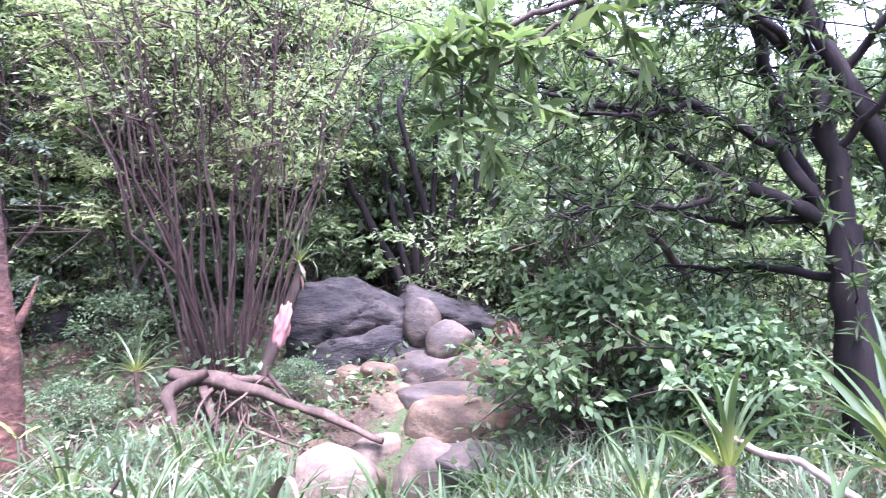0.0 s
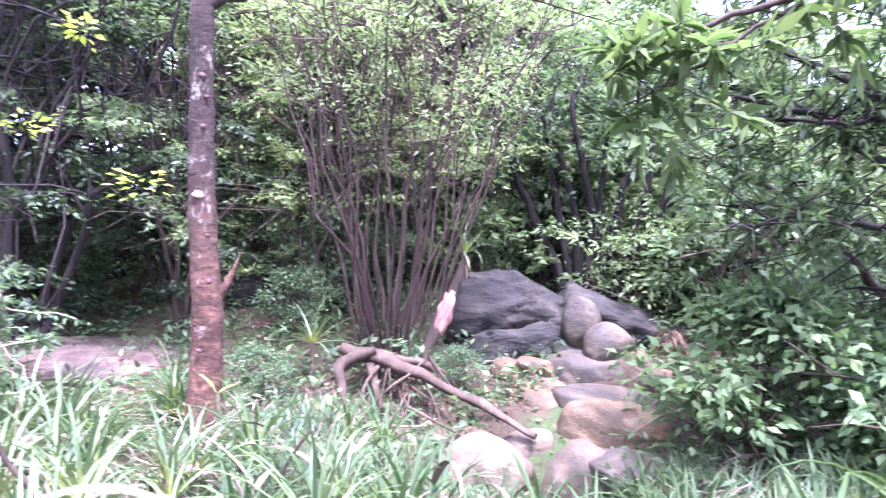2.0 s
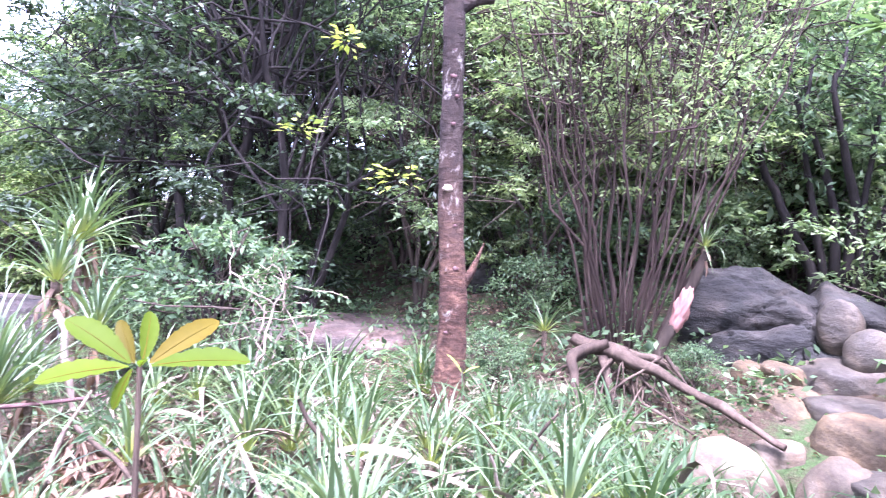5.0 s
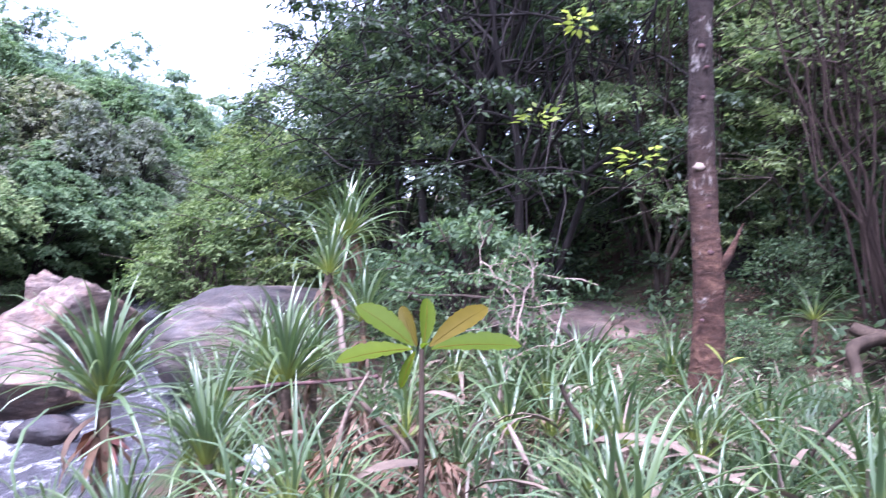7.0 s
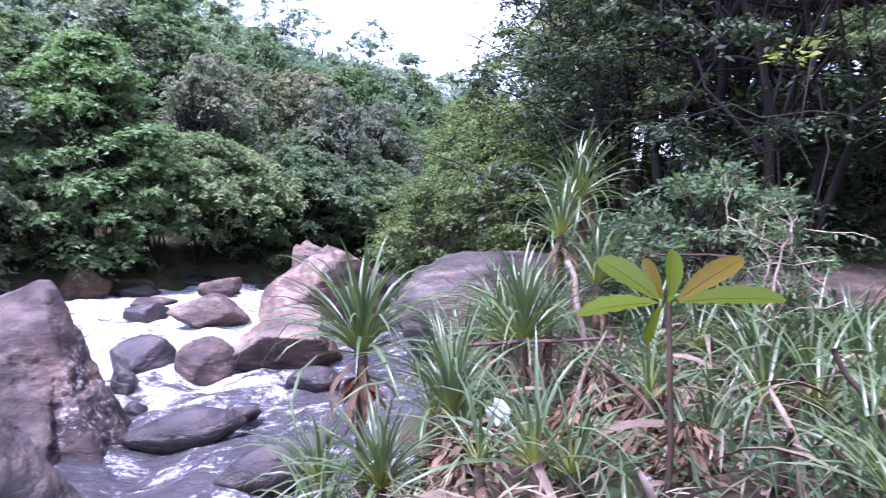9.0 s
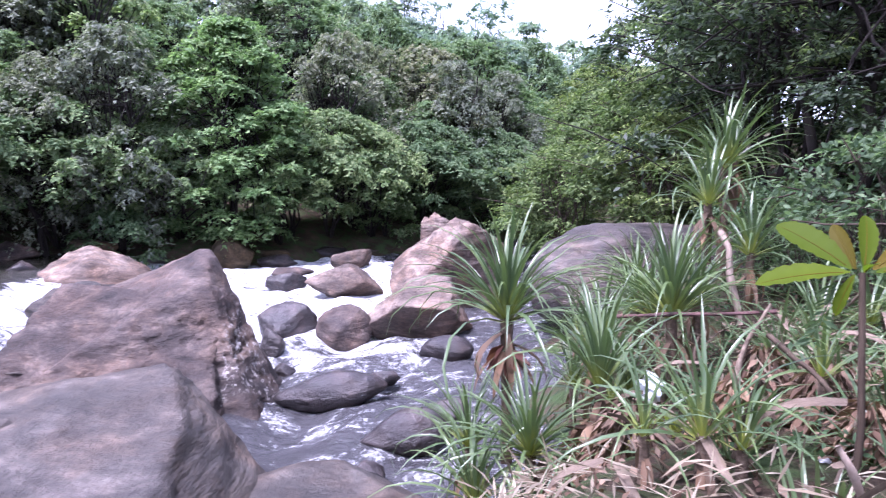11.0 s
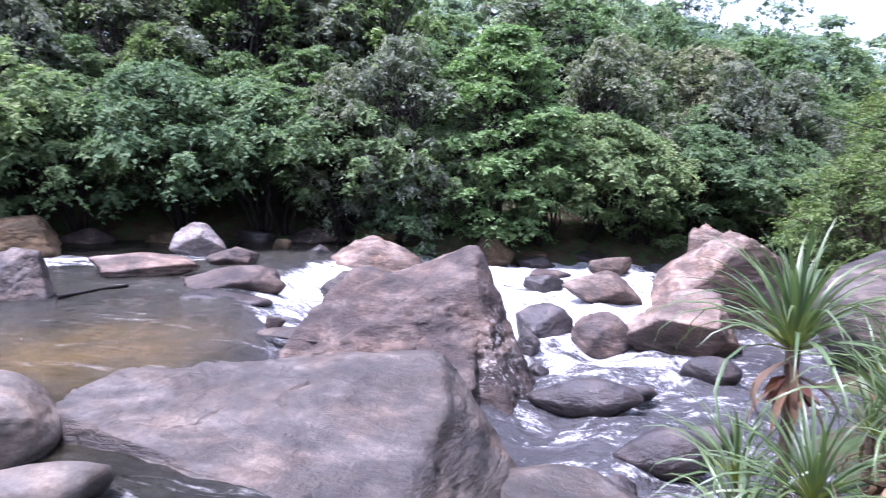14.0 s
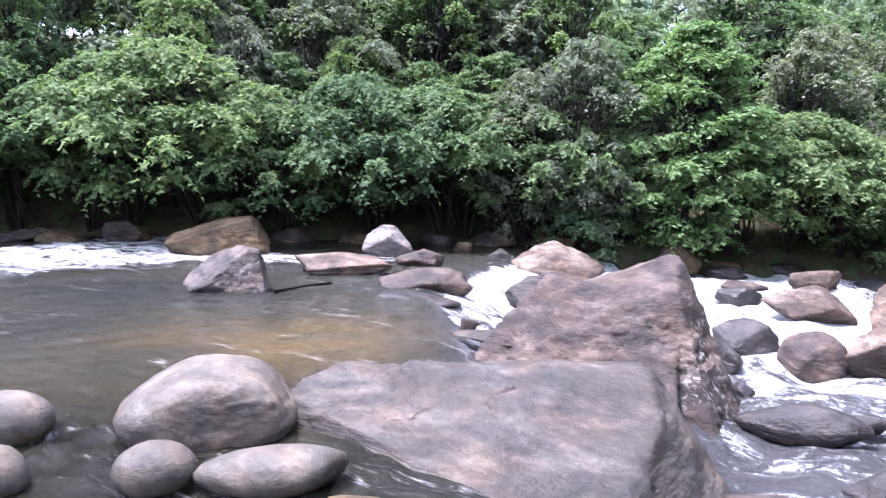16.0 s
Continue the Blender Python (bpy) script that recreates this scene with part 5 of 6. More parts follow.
for kx, kz, kr in ((-0.03, 1.56, 0.034), (0.0, 2.02, 0.018), (0.02, 2.22, 0.018), (-0.01, 2.36, 0.022), (0.03, 1.3, 0.015), (0.0, 2.55, 0.016), (-0.02, 0.55, 0.016), (0.04, 1.0, 0.02)):
    u, fc = ball(2)
    kp = u * (kr * 1.1, kr * 0.4, kr * 0.8) * (1 + 0.4 * fbm(u, 2.5, int(kz * 10)))[:, None]
    kn = tag_part("knot", array_mesh("knot", kp, fc, [M_PALE if kr > 0.03 else M_TRUNK], shade=True), bare_stem)
    kn.location = (kx + 0.03 - 0.045 * kz, -0.112 + 0.014 * kz, kz)
place(bare, -2.99, 4.25, 35)


# ---- strap-leaved plants ----
def strap_mesh(name, length, width, arch, mat, seed):
    """One long arching leaf, folded in a shallow V, lying along +x from the origin."""
    r = np.random.RandomState(seed)
    k = 7
    t = np.linspace(0, 1, k)
    bend = arch * t ** 1.7
    ds = length / (k - 1)
    x = np.concatenate([[0], np.cumsum(np.cos(bend[1:]) * ds)])
    z = np.concatenate([[0], np.cumsum(-np.sin(bend[1:]) * ds)])
    w = width * 0.5 * np.array([0.75, 1.0, 1.0, 0.9, 0.72, 0.42, 0.03])
    sway = 0.04 * length * np.sin(t * 2.2 + seed) * t
    mid = np.stack([x, sway, z], 1)
    lft = mid + np.stack([np.sin(bend) * w * 0.5, w, np.cos(bend) * w * 0.5], 1)
    rgt = mid + np.stack([np.sin(bend) * w * 0.5, -w, np.cos(bend) * w * 0.5], 1)
    v = np.concatenate([lft, mid, rgt])
    i = np.arange(k - 1)
    f = np.concatenate([np.stack([i, i + k, i + k + 1, i + 1], 1), np.stack([i + k, i + 2 * k, i + 2 * k + 1, i + k + 1], 1)])
    return array_mesh(name, v, f, [mat], shade=True)


STRAPS = [strap_mesh("leaf", 0.54 + 0.05 * i, 0.021, 0.5 + 0.38 * i, M_STRAP, i) for i in range(6)]
BLADES = [strap_mesh("leaf", 0.40 + 0.05 * i, 0.024, 0.6 + 0.3 * i, M_GRASS, 20 + i) for i in range(6)]
DEADS = [strap_mesh("dead_leaf", 0.26 + 0.03 * i, 0.035, 0.9 + 0.5 * i, M_DRY, 40 + i) for i in range(3)]


def strap_plant(name, label, x, y, z, seed, leaves=34, size=1.0, stalk=0.25, dead=8, kinds=STRAPS, lean=(0, 0), low=8, high=82, category="plant", group=""):
    r = np.random.RandomState(seed)
    root = tagged(new(name), label, category, group)
    b = Build()
    b.tube([(0, 0, -stalk - 0.1), (0.01, 0, -stalk * 0.5), (0, 0, 0.03)], [0.032, 0.028, 0.03], 8, 0.12, r)
    tag_part("stem", b.mesh("stem", M_STALK), root)
    for i in range(leaves):
        q = (i + 0.5) / leaves
        el = high - (high - low) * q ** 1.1 + r.uniform(-10, 10)
        ob = new("leaf", kinds[min(5, int(r.uniform(0.2, 1) * (1 + 5 * q)))])
        ob.parent = root
        s = r.uniform(0.75, 1.15)
        ob.matrix_basis = pose(0, 0, 0.04 * (1 - q), 0, 0, i * 137.5 + r.uniform(-15, 15)) @ pose(0.012, 0, 0, 0, -el, 0) @ pose(0, 0, 0, r.uniform(-25, 25), 0, 0) @ Matrix.Diagonal((s, s, s, 1))
    for i in range(dead):
        ob = new("dead_leaf", DEADS[r.randint(3)])
        ob.parent = root
        ob.matrix_basis = pose(0.01, 0, -0.03 - r.uniform(0, 0.12), 0, 0, r.uniform(0, 360)) @ pose(0.02, 0, 0, 0, r.uniform(10, 55), 0)
    root.matrix_world = pose(x, y, z, lean[0], lean[1], r.uniform(0, 360)) @ Matrix.Diagonal((size, size, size, 1))
    return root


strap_plant("pandanus", "strap-leaved plant on a stalk with a red-brown dead skirt", -4.29, 0.85, 0.34, 1, 84, 1.2, 0.6, 10, low=30, high=89)
strap_plant("pandanus", "strap-leaved plant rising from a clump of brown dead leaves", -3.87, 1.26, 0.05, 2, 48, 1.1, 0.35, 14, low=52, high=89)
strap_plant("pandanus", "tall strap-leaved plant on a bare stalk beside the boulder", -4.37, 1.9, 0.3, 3, 74, 1.2, 0.5, 6, low=34, high=89)
strap_plant("pandanus", "low spreading strap-leaved plant over the water", -3.77, 0.85, -0.26, 4, 84, 0.95, 0.3, 6, low=14)
strap_plant("pandanus", "tall strap-leaved plant among the shrubs", -5.71, 3.0, 1.25, 5, 40, 1.25, 0.6, 6)
for i, (x, y, z, s, n) in enumerate([(-3.68, 3.54, 0.15, 1.25, 30), (-3.56, 3.72, 0.2, 1.1, 24), (-3.06, 3.27, -0.05, 1.2, 26), (-3.27, 2.16, -0.12, 1.25, 20), (-3.39, 1.63, -0.2, 1.1, 22), (-3.0, 2.5, -0.1, 1.1, 22), (-4.8, 2.3, 0.3, 0.95, 40), (-4.9, 2.75, 0.62, 1.0, 36), (-5.4, 2.7, 0.95, 1.1, 36), (-5.9, 3.2, 1.3, 1.0, 30), (-4.6, 1.5, -0.05, 0.8, 30),
                                     (-3.35, 2.85, 0.22, 1.0, 36), (-3.65, 3.1, 0.27, 1.0, 36), (-3.9, 2.3, 0.1, 0.9, 30), (-3.1, 2.3, 0.0, 0.9, 28), (-2.75, 1.95, -0.05, 1.0, 28), (-2.3, 1.35, -0.2, 1.1, 30),
                                     (-2.6, 2.6, 0.02, 0.9, 26), (-3.3, 0.75, -0.5, 0.85, 26), (-4.35, 2.9, 0.2, 0.9, 28), (-4.15, 0.6, -0.35, 0.9, 40), (-3.7, 0.55, -0.45, 0.9, 40), (-2.9, 1.45, -0.1, 1.0, 40), (-2.1, 2.05, -0.05, 0.85, 26), (-5.2, 1.8, 0.0, 1.0, 36), (-5.6, 2.2, 0.1, 1.0, 36), (-6.2, 2.5, 0.15, 1.1, 36), (-6.8, 2.75, 0.1, 1.0, 30), (-4.95, 2.05, 0.2, 1.0, 36), (-5.0, 1.5, -0.3, 0.9, 30), (-6.0, 1.9, -0.2, 0.9, 30)]):
    strap_plant("pandanus", "strap-leaved plant growing on the bank", x, y, z, 10 + i, n, s, 0.3, 7, low=24, high=88, group="strap-leaved plants on the bank")
rng = np.random.RandomState(76)
for i in range(38):
    x, y = rng.uniform(-4.6, -1.2), rng.uniform(0.9, 3.4)
    if min(math.hypot(x + 3.8, y - 1.22), math.hypot(x + 3.62, y - 1.5), math.hypot(x + 3.1, y - 1.55), math.hypot(x + 3.25, y - 1.1)) < 0.3 or y - np.interp(x, SHORE_X, SHORE_Y) < 0.5 or math.hypot(x + 2.39, y - 1.53) < 0.28 or math.hypot(x, y) < 2.5:
        continue
    strap_plant("pandanus", "young strap-leaved plant among leaf litter", x, y, float(land(x, y)) + rng.uniform(0.05, 0.22), 600 + i, rng.randint(12, 24), rng.uniform(0.65, 1.0), 0.15, 5, low=30, high=86, group="young strap-leaved plants")
rng = np.random.RandomState(77)


def on_stones(x, y):
    """Inside the dry stream bed, or at the bare trunk."""
    q = -1.15 + (y - 4.7) * 0.36
    return (4.3 < y < 7.2 and abs(x - q) < 0.62) or math.hypot(x + 3.03, y - 4.22) < 0.22


for i in range(84):
    x, y = rng.uniform(-3.8, 2.9), 2.1 + 2.9 * rng.uniform(0, 1)
    if on_stones(x, y) or (x < -1.2 and y < 2.9) or (x < -2.3 and y < 3.3) or math.hypot(x + 2.4, y - 1.5) < 0.4:
        continue
    strap_plant("grass_clump", "broad-bladed pale green grass clump", x, y, float(land(x, y)) + 0.02, 100 + i, 17, rng.uniform(0.7, 1.2), 0.03, 1, BLADES, low=22, category="grass", group="grass clumps on the bank")


def scatter(name, label, mat, count, xr, yr, length, slim, up, seed, lift=0.02, clump=0.0, category="plants"):
    """Many small leaves on the ground, as one sheet of stuff."""
    r = np.random.RandomState(seed)
    x, y = r.uniform(*xr, count), r.uniform(*yr, count)
    if clump:
        k = r.randint(0, max(1, count // 14), count)
        cx, cy = r.uniform(*xr, count), r.uniform(*yr, count)
        x, y = cx[k] + r.normal(size=count) * clump, cy[k] + r.normal(size=count) * clump
    s = y - np.interp(x, SHORE_X, SHORE_Y)
    q = -1.15 + (y - 4.7) * 0.36
    keep = (s > 0.35) & ~((np.abs(x - q) < 0.5) & (y > 4.4) & (y < 7.0) & (r.uniform(0, 1, count) > 0.12))
    x, y = x[keep], y[keep]
    n = len(x)
    pos = np.stack([x, y, land(x, y) + lift * r.uniform(0.2, 1.0, n)], 1)
    way = np.stack([r.normal(size=n), r.normal(size=n), up + 0.35 * r.normal(size=n)], 1)
    b = Build()
    b.leaves(pos, way, np.full(n, length), slim, r)
    ob = new(name, b.mesh(name, mat, False))
    return tagged(ob, label, category, kind="stuff")


scatter("ground_herbs", "low green herbs covering the bank", M_LEAF_BUSH, 17000, (-6.5, 4), (1.5, 8.5), 0.055, 0.45, 0.5, 1, 0.14, 0.09)
scatter("ground_herbs", "dark green seedlings covering the shaded slope", M_LEAF_NEAR, 14000, (-9, 6), (4.5, 13), 0.10, 0.45, 0.5, 2, 0.25, 0.14)
scatter("grass", "thin pale grass blades on the bank", M_SEDGE, 8000, (-2.6, 3.5), (1.8, 5.2), 0.24, 0.06, 1.6, 3, 0.03, 0.12, "grass")
scatter("leaf_litter", "dry brown fallen leaves on the soil", M_DRY, 12000, (-6, 4), (0.3, 8), 0.055, 0.5, 0.05, 4, 0.04, 0.0, "leaves")
scatter("leaf_litter", "bleached straw and strips of dead leaf", M_STRAW, 5200, (-5, 2), (0.3, 5.2), 0.17, 0.07, 0.2, 5, 0.16, 0.1, "leaves")

# sapling with large glossy leaves
sap = tagged(new("sapling"), "young sapling with a whorl of large green leaves", "sapling")
b = Build()
b.tube([(0, 0, -0.95), (0.02, 0, -0.5), (0, 0, 0.0)], [0.015, 0.012, 0.010], 8)
tag_part("stem", b.mesh("stem", M_DRIFT), sap)


def broad_leaf(name, length, width, arch, mat):
    k = 21
    u = np.linspace(0, 1, k)
    w = width * 0.5 * 1.97 * (u + 0.02) ** 0.95 * (1.0 - u) ** 0.62 + 0.001
    bend = arch * u
    x, z = np.cumsum(np.cos(bend)) * length / k, -np.cumsum(np.sin(bend)) * length / k
    w = w * (1 + 0.05 * np.sin(u * 60))
    rip = 0.07 * w * np.sin(u * 34)
    mid = np.stack([x, 0 * u, z], 1)
    lft, rgt = mid + np.stack([0 * u, w, w * 0.32 + rip], 1), mid + np.stack([0 * u, -w, w * 0.32 - rip], 1)
    i = np.arange(k - 1)
    f = np.concatenate([np.stack([i, i + k, i + k + 1, i + 1], 1), np.stack([i + k, i + 2 * k, i + 2 * k + 1, i + k + 1], 1)])
    return array_mesh(name, np.concatenate([lft, mid, rgt]), f, [mat], shade=True)


M_SAP = leaf_material("sapling_leaf", (0.062, 0.098, 0.005), (0.078, 0.116, 0.006), (0.096, 0.132, 0.007), 0.5, 0.6, 0.1)
M_SAPRED = leaf_material("sapling_young_leaf", (0.088, 0.092, 0.006), (0.104, 0.086, 0.007), (0.120, 0.074, 0.008), 0.5, 0.6, 0.1)
for az, el, ln, mat, roll, wide in ((-14, 14, 0.34, M_SAP, 30, 0.145), (190, -2, 0.29, M_SAP, -28, 0.135), (163, 36, 0.29, M_SAP, -42, 0.135), (26, 36, 0.31, M_SAPRED, 42, 0.12), (78, 60, 0.22, M_SAP, 35, 0.09),
                                    (135, 55, 0.19, M_SAPRED, -50, 0.07), (205, -62, 0.15, M_SAP, -30, 0.06), (-80, 30, 0.12, M_SAP, 15, 0.05)):
    ob = new("leaf", broad_leaf("leaf", ln, wide, 0.35, mat))
    ob.parent = sap
    ob.matrix_basis = pose(0, 0, 0, 0, 0, az) @ pose(0.02, 0, 0, 0, -el, 0) @ pose(0, 0, 0, roll, 0, 0)
    rib = Build()
    ru = np.linspace(0, 1, 9)
    rib.tube(np.stack([np.cumsum(np.cos(0.35 * ru)) * ln / 9, 0 * ru, -np.cumsum(np.sin(0.35 * ru)) * ln / 9], 1), np.linspace(0.0026, 0.0007, 9), 5)
    tag_part("midrib", rib.mesh("midrib", M_SAPRED), ob)
sap.matrix_world = pose(-2.39, 1.53, 0.87, 0, 0, 54)


sprout = tagged(new("seedling"), "single bright green seedling at the foot of the bare trunk", "seedling")
b = Build()
b.tube([(0, 0, -0.25), (0.01, 0, -0.1), (0, 0, 0.0)], [0.006, 0.005, 0.004], 6)
tag_part("stem", b.mesh("stem", M_LEAF_NEAR), sprout)
for az, el, ln in ((150, 55, 0.17), (10, 35, 0.13)):
    ob = new("leaf", broad_leaf("leaf", ln, 0.055, 0.4, M_LEAF_YELLOW))
    ob.parent = sprout
    ob.matrix_basis = pose(0, 0, 0, 0, 0, az) @ pose(0, 0, 0, 0, -el, 0)
sprout.matrix_world = pose(-2.68, 4.0, 0.58, 0, 0, 40)


def stick(name, label, pts, r0, r1, mat, seed, category="wood", sides=10, wob=0.10, fine=6):
    """A crooked stick, ridged lengthwise, with a few swellings."""
    r = np.random.RandomState(seed)
    p = np.array(pts, float)
    n, k = fine * len(p), np.arange(len(p))
    t = np.linspace(0, len(p) - 1, n)
    q = np.stack([np.interp(t, k, p[:, c]) for c in range(3)], 1)
    for c in range(3):
        pad = np.pad(q[:, c], 2, mode="edge")
        q[:, c] = (pad[:-4] + pad[1:-3] + pad[2:-2] + pad[3:-1] + pad[4:]) / 5 if n > 8 else q[:, c]
    bend = r.normal(size=(2 * len(p), 3)) * min(0.45 * r0, 0.010)
    q += np.stack([np.interp(t, np.linspace(0, len(p) - 1, 2 * len(p)), bend[:, c]) for c in range(3)], 1)
    swell = np.interp(t, np.linspace(0, len(p) - 1, 2 * len(p)), 1 + 0.16 * r.normal(size=2 * len(p)))
    b = Build()
    b.tube(q, np.linspace(r0, r1, n) * np.clip(swell, 0.7, 1.4), sides)
    th = np.linspace(0, 2 * np.pi, sides, endpoint=False)
    ridge = 1 + wob * np.sin(3 * th + seed) + 0.6 * wob * np.sin(5 * th + 2.0 * seed)
    ring = b.v[0].reshape(n, sides, 3)
    ring = q[:, None] + (ring - q[:, None]) * ridge[None, :, None]
    tip = np.concatenate([ring.reshape(-1, 3), q[:1], q[-1:]])
    i = np.arange(sides)
    caps = [np.stack([np.full(sides, n * sides), i, np.roll(i, -1), np.roll(i, -1)], 1), np.stack([np.full(sides, n * sides + 1), (n - 1) * sides + np.roll(i, -1), (n - 1) * sides + i, (n - 1) * sides + i], 1)]
    me = mesh_object(name, tip, [tuple(f) for f in b.f[0].tolist()] + [tuple(f[:3]) for c in caps for f in c.tolist()], mat)
    return tagged(me, label, category)


stick("root", "thick brown driftwood root lying over the soil", [(-2.7, 5.7, 0.75), (-2.23, 5.61, 0.68), (-1.82, 5.62, 0.54), (-1.46, 5.60, 0.40), (-1.17, 5.55, 0.28), (-0.92, 5.5, 0.18)], 0.062, 0.02, M_DRIFT, 1)
stick("root", "short brown root beside the driftwood", [(-2.5, 5.85, 0.72), (-2.04, 5.89, 0.63), (-1.8, 5.95, 0.55)], 0.05, 0.025, M_DRIFT, 2)
stick("root", "bent grey-brown root reaching to the ground", [(-2.3, 5.6, 0.75), (-2.53, 5.40, 0.64), (-2.42, 5.22, 0.42), (-2.13, 5.0, 0.08)], 0.055, 0.03, M_DRIFT, 3)
stick("root", "brown root running down the bank", [(-2.34, 5.57, 0.65), (-2.19, 5.41, 0.41), (-1.88, 5.20, 0.08)], 0.04, 0.025, M_DRIFT, 4)
stick("twig", "thin brown fallen twig over the stones", [(-1.95, 5.39, 0.34), (-1.59, 5.34, 0.23), (-1.23, 5.28, 0.1)], 0.014, 0.008, M_DRIFT, 5)
stick("stump", "leaning brown stem behind the roots", [(-2.12, 6.28, 0.5), (-1.99, 6.37, 0.96), (-1.86, 6.46, 1.32), (-1.79, 6.48, 1.6)], 0.06, 0.035, M_STEM, 6)
stick("stick", "long straight dry brown stick among the plants", [(-4.23, 1.45, 0.37), (-4.06, 1.85, 0.40), (-3.91, 2.33, 0.43)], 0.012, 0.010, M_TRUNK, 7)
stick("bamboo_pole", "pale tan fallen pole on the bank", [(-3.76, 2.87, 0.36), (-3.55, 3.23, 0.35), (-3.35, 3.68, 0.33)], 0.024, 0.022, M_PALE, 8)
stick("stick", "pale broken dead stalk among the plants", [(-3.2, 1.75, 0.5), (-3.04, 1.83, 0.38), (-2.9, 1.85, 0.3)], 0.012, 0.009, M_DRIFT, 9)

stick("stick", "dark wet driftwood stick lying in the pool", [(-7.0, -6.3, -0.31), (-7.4, -6.1, -0.29), (-7.85, -5.93, -0.27)], 0.03, 0.018, M_BARK, 10)
stick("stick", "pale crooked dead branch lying in the grass", [(0.95, 4.15, 0.55), (1.1, 3.85, 0.42), (1.22, 3.65, 0.42), (1.3, 3.42, 0.33), (1.5, 3.2, 0.2)], 0.022, 0.014, M_PALE, 11)
stick("stick", "thin dark stick slanting through the grass", [(-2.55, 3.35, 0.42), (-2.25, 3.25, 0.25), (-2.0, 3.1, 0.1)], 0.011, 0.008, M_BARK, 12)
stick("stick", "pale dead stalk standing among the strap leaves", [(-4.52, 2.27, 0.85), (-4.44, 2.31, 0.68), (-4.36, 2.36, 0.2)], 0.022, 0.018, M_PALE, 13)
stick("stick", "broken pale stick on the leaf litter", [(-2.95, 2.35, 0.16), (-2.75, 2.5, 0.2), (-2.6, 2.55, 0.12)], 0.02, 0.014, M_PALE, 14)
stick("stick", "short pale split stick on the leaf litter", [(-2.4, 2.6, 0.12), (-2.25, 2.85, 0.15), (-2.05, 2.9, 0.1)], 0.018, 0.012, M_PALE, 15)
rr = np.random.RandomState(88)
for i in range(34):
    a = rr.uniform(-2.6, 0.1)
    ln = rr.uniform(0.35, 0.75)
    p0 = np.array([-2.4 + rr.uniform(-0.2, 0.5), 5.75 + rr.uniform(-0.1, 0.15), 0.72 - rr.uniform(0, 0.12)])
    p2 = p0 + (math.cos(a) * ln, -abs(math.sin(a)) * ln, 0)
    p2[2] = float(land(p2[0], p2[1])) + 0.02
    p1 = (p0 + p2) / 2 + rr.normal(size=3) * 0.05 + (0, 0, 0.06)
    stick("root", "tangled dark brown root below the shrub", [p0, p1, p2], rr.uniform(0.006, 0.016), 0.004, M_DRIFT, 200 + i, "root", 6).update_tag()
for i in range(26):
    x, y = rr.uniform(-4.6, 1.6), rr.uniform(1.6, 5.6)
    a, ln = rr.uniform(0, 6.28), rr.uniform(0.25, 0.7)
    q0, q1 = (x, y), (x + math.cos(a) * ln, y + math.sin(a) * ln)
    stick("twig", "thin fallen twig on the bank", [(*q0, float(land(*q0)) + rr.uniform(0.03, 0.2)), ((q0[0] + q1[0]) / 2, (q0[1] + q1[1]) / 2, float(land(*q0)) + 0.12), (*q1, float(land(*q1)) + 0.02)],
          rr.uniform(0.006, 0.012), 0.004, (M_PALE, M_DRIFT)[i % 2], 300 + i, "twig", 5)["group"] = "fallen twigs"

M_BLEACH = wood_material("bleached_dead_leaf", (0.075, 0.056, 0.038), (0.150, 0.115, 0.083), (0.26, 0.21, 0.155), 9, (0.3, 1, 1))
BLEACHED = [strap_mesh("dead_leaf", 0.34 + 0.06 * i, 0.034, 0.5 + 0.5 * i, M_BLEACH, 60 + i) for i in range(5)]
for i in range(130):
    x, y = rr.uniform(-4.7, -0.6), rr.uniform(0.9, 3.9)
    if y - np.interp(x, SHORE_X, SHORE_Y) < 0.45 or math.hypot(x, y) < 1.6:
        continue
    ob = tagged(new("dead_leaf", BLEACHED[i % 5]), "bleached dead strap leaf lying in the litter", "leaf", "bleached dead leaves")
    ob.matrix_world = pose(x, y, float(land(x, y)) + rr.uniform(0.03, 0.28), rr.uniform(-40, 40), rr.uniform(-55, 25), rr.uniform(0, 360)) @ Matrix.Diagonal((rr.uniform(0.7, 1.3),) * 3 + (1,))
for i in range(22):
    x, y = rr.uniform(-4.6, -1.4), rr.uniform(1.2, 3.6)
    z, a, ln = float(land(x, y)), rr.uniform(0, 6.28), rr.uniform(0.2, 0.5)
    stick("stalk", "pale dead stalk leaning among the strap leaves", [(x, y, z - 0.03), (x + 0.1 * ln * math.cos(a), y + 0.1 * ln * math.sin(a), z + 0.5 * ln), (x + 0.45 * ln * math.cos(a), y + 0.45 * ln * math.sin(a), z + ln)],
          rr.uniform(0.010, 0.020), 0.008, (M_PALE, M_BLEACH, M_DRIFT)[i % 3], 400 + i, "stalk", 6)["group"] = "dead stalks on the bank"

# shrub with pale bare branches, and its leafy neighbour
limb_tree("shrub", "sparse shrub with pale crooked bare branches", "shrub", [
    ([(-3.63, 3.12, 0.15), (-3.56, 3.18, 0.6), (-3.55, 3.2, 0.88), (-3.54, 3.21, 1.16)], 0.015, 0.006),
    ([(-3.4, 2.8, 0.15), (-3.37, 2.8, 0.5), (-3.35, 2.87, 0.71), (-3.41, 3.09, 1.13)], 0.013, 0.005),
    ([(-3.41, 2.83, 0.3), (-3.5, 3.0, 0.7), (-3.6, 3.09, 0.9), (-3.87, 3.04, 1.16)], 0.009, 0.004),
    ([(-3.56, 3.18, 0.7), (-3.8, 3.25, 0.95), (-4.05, 3.4, 1.15)], 0.008, 0.003)], 45, M_PALE, M_LEAF_NEAR, 0.05, 0.4, 2, 0.2, 0.45)
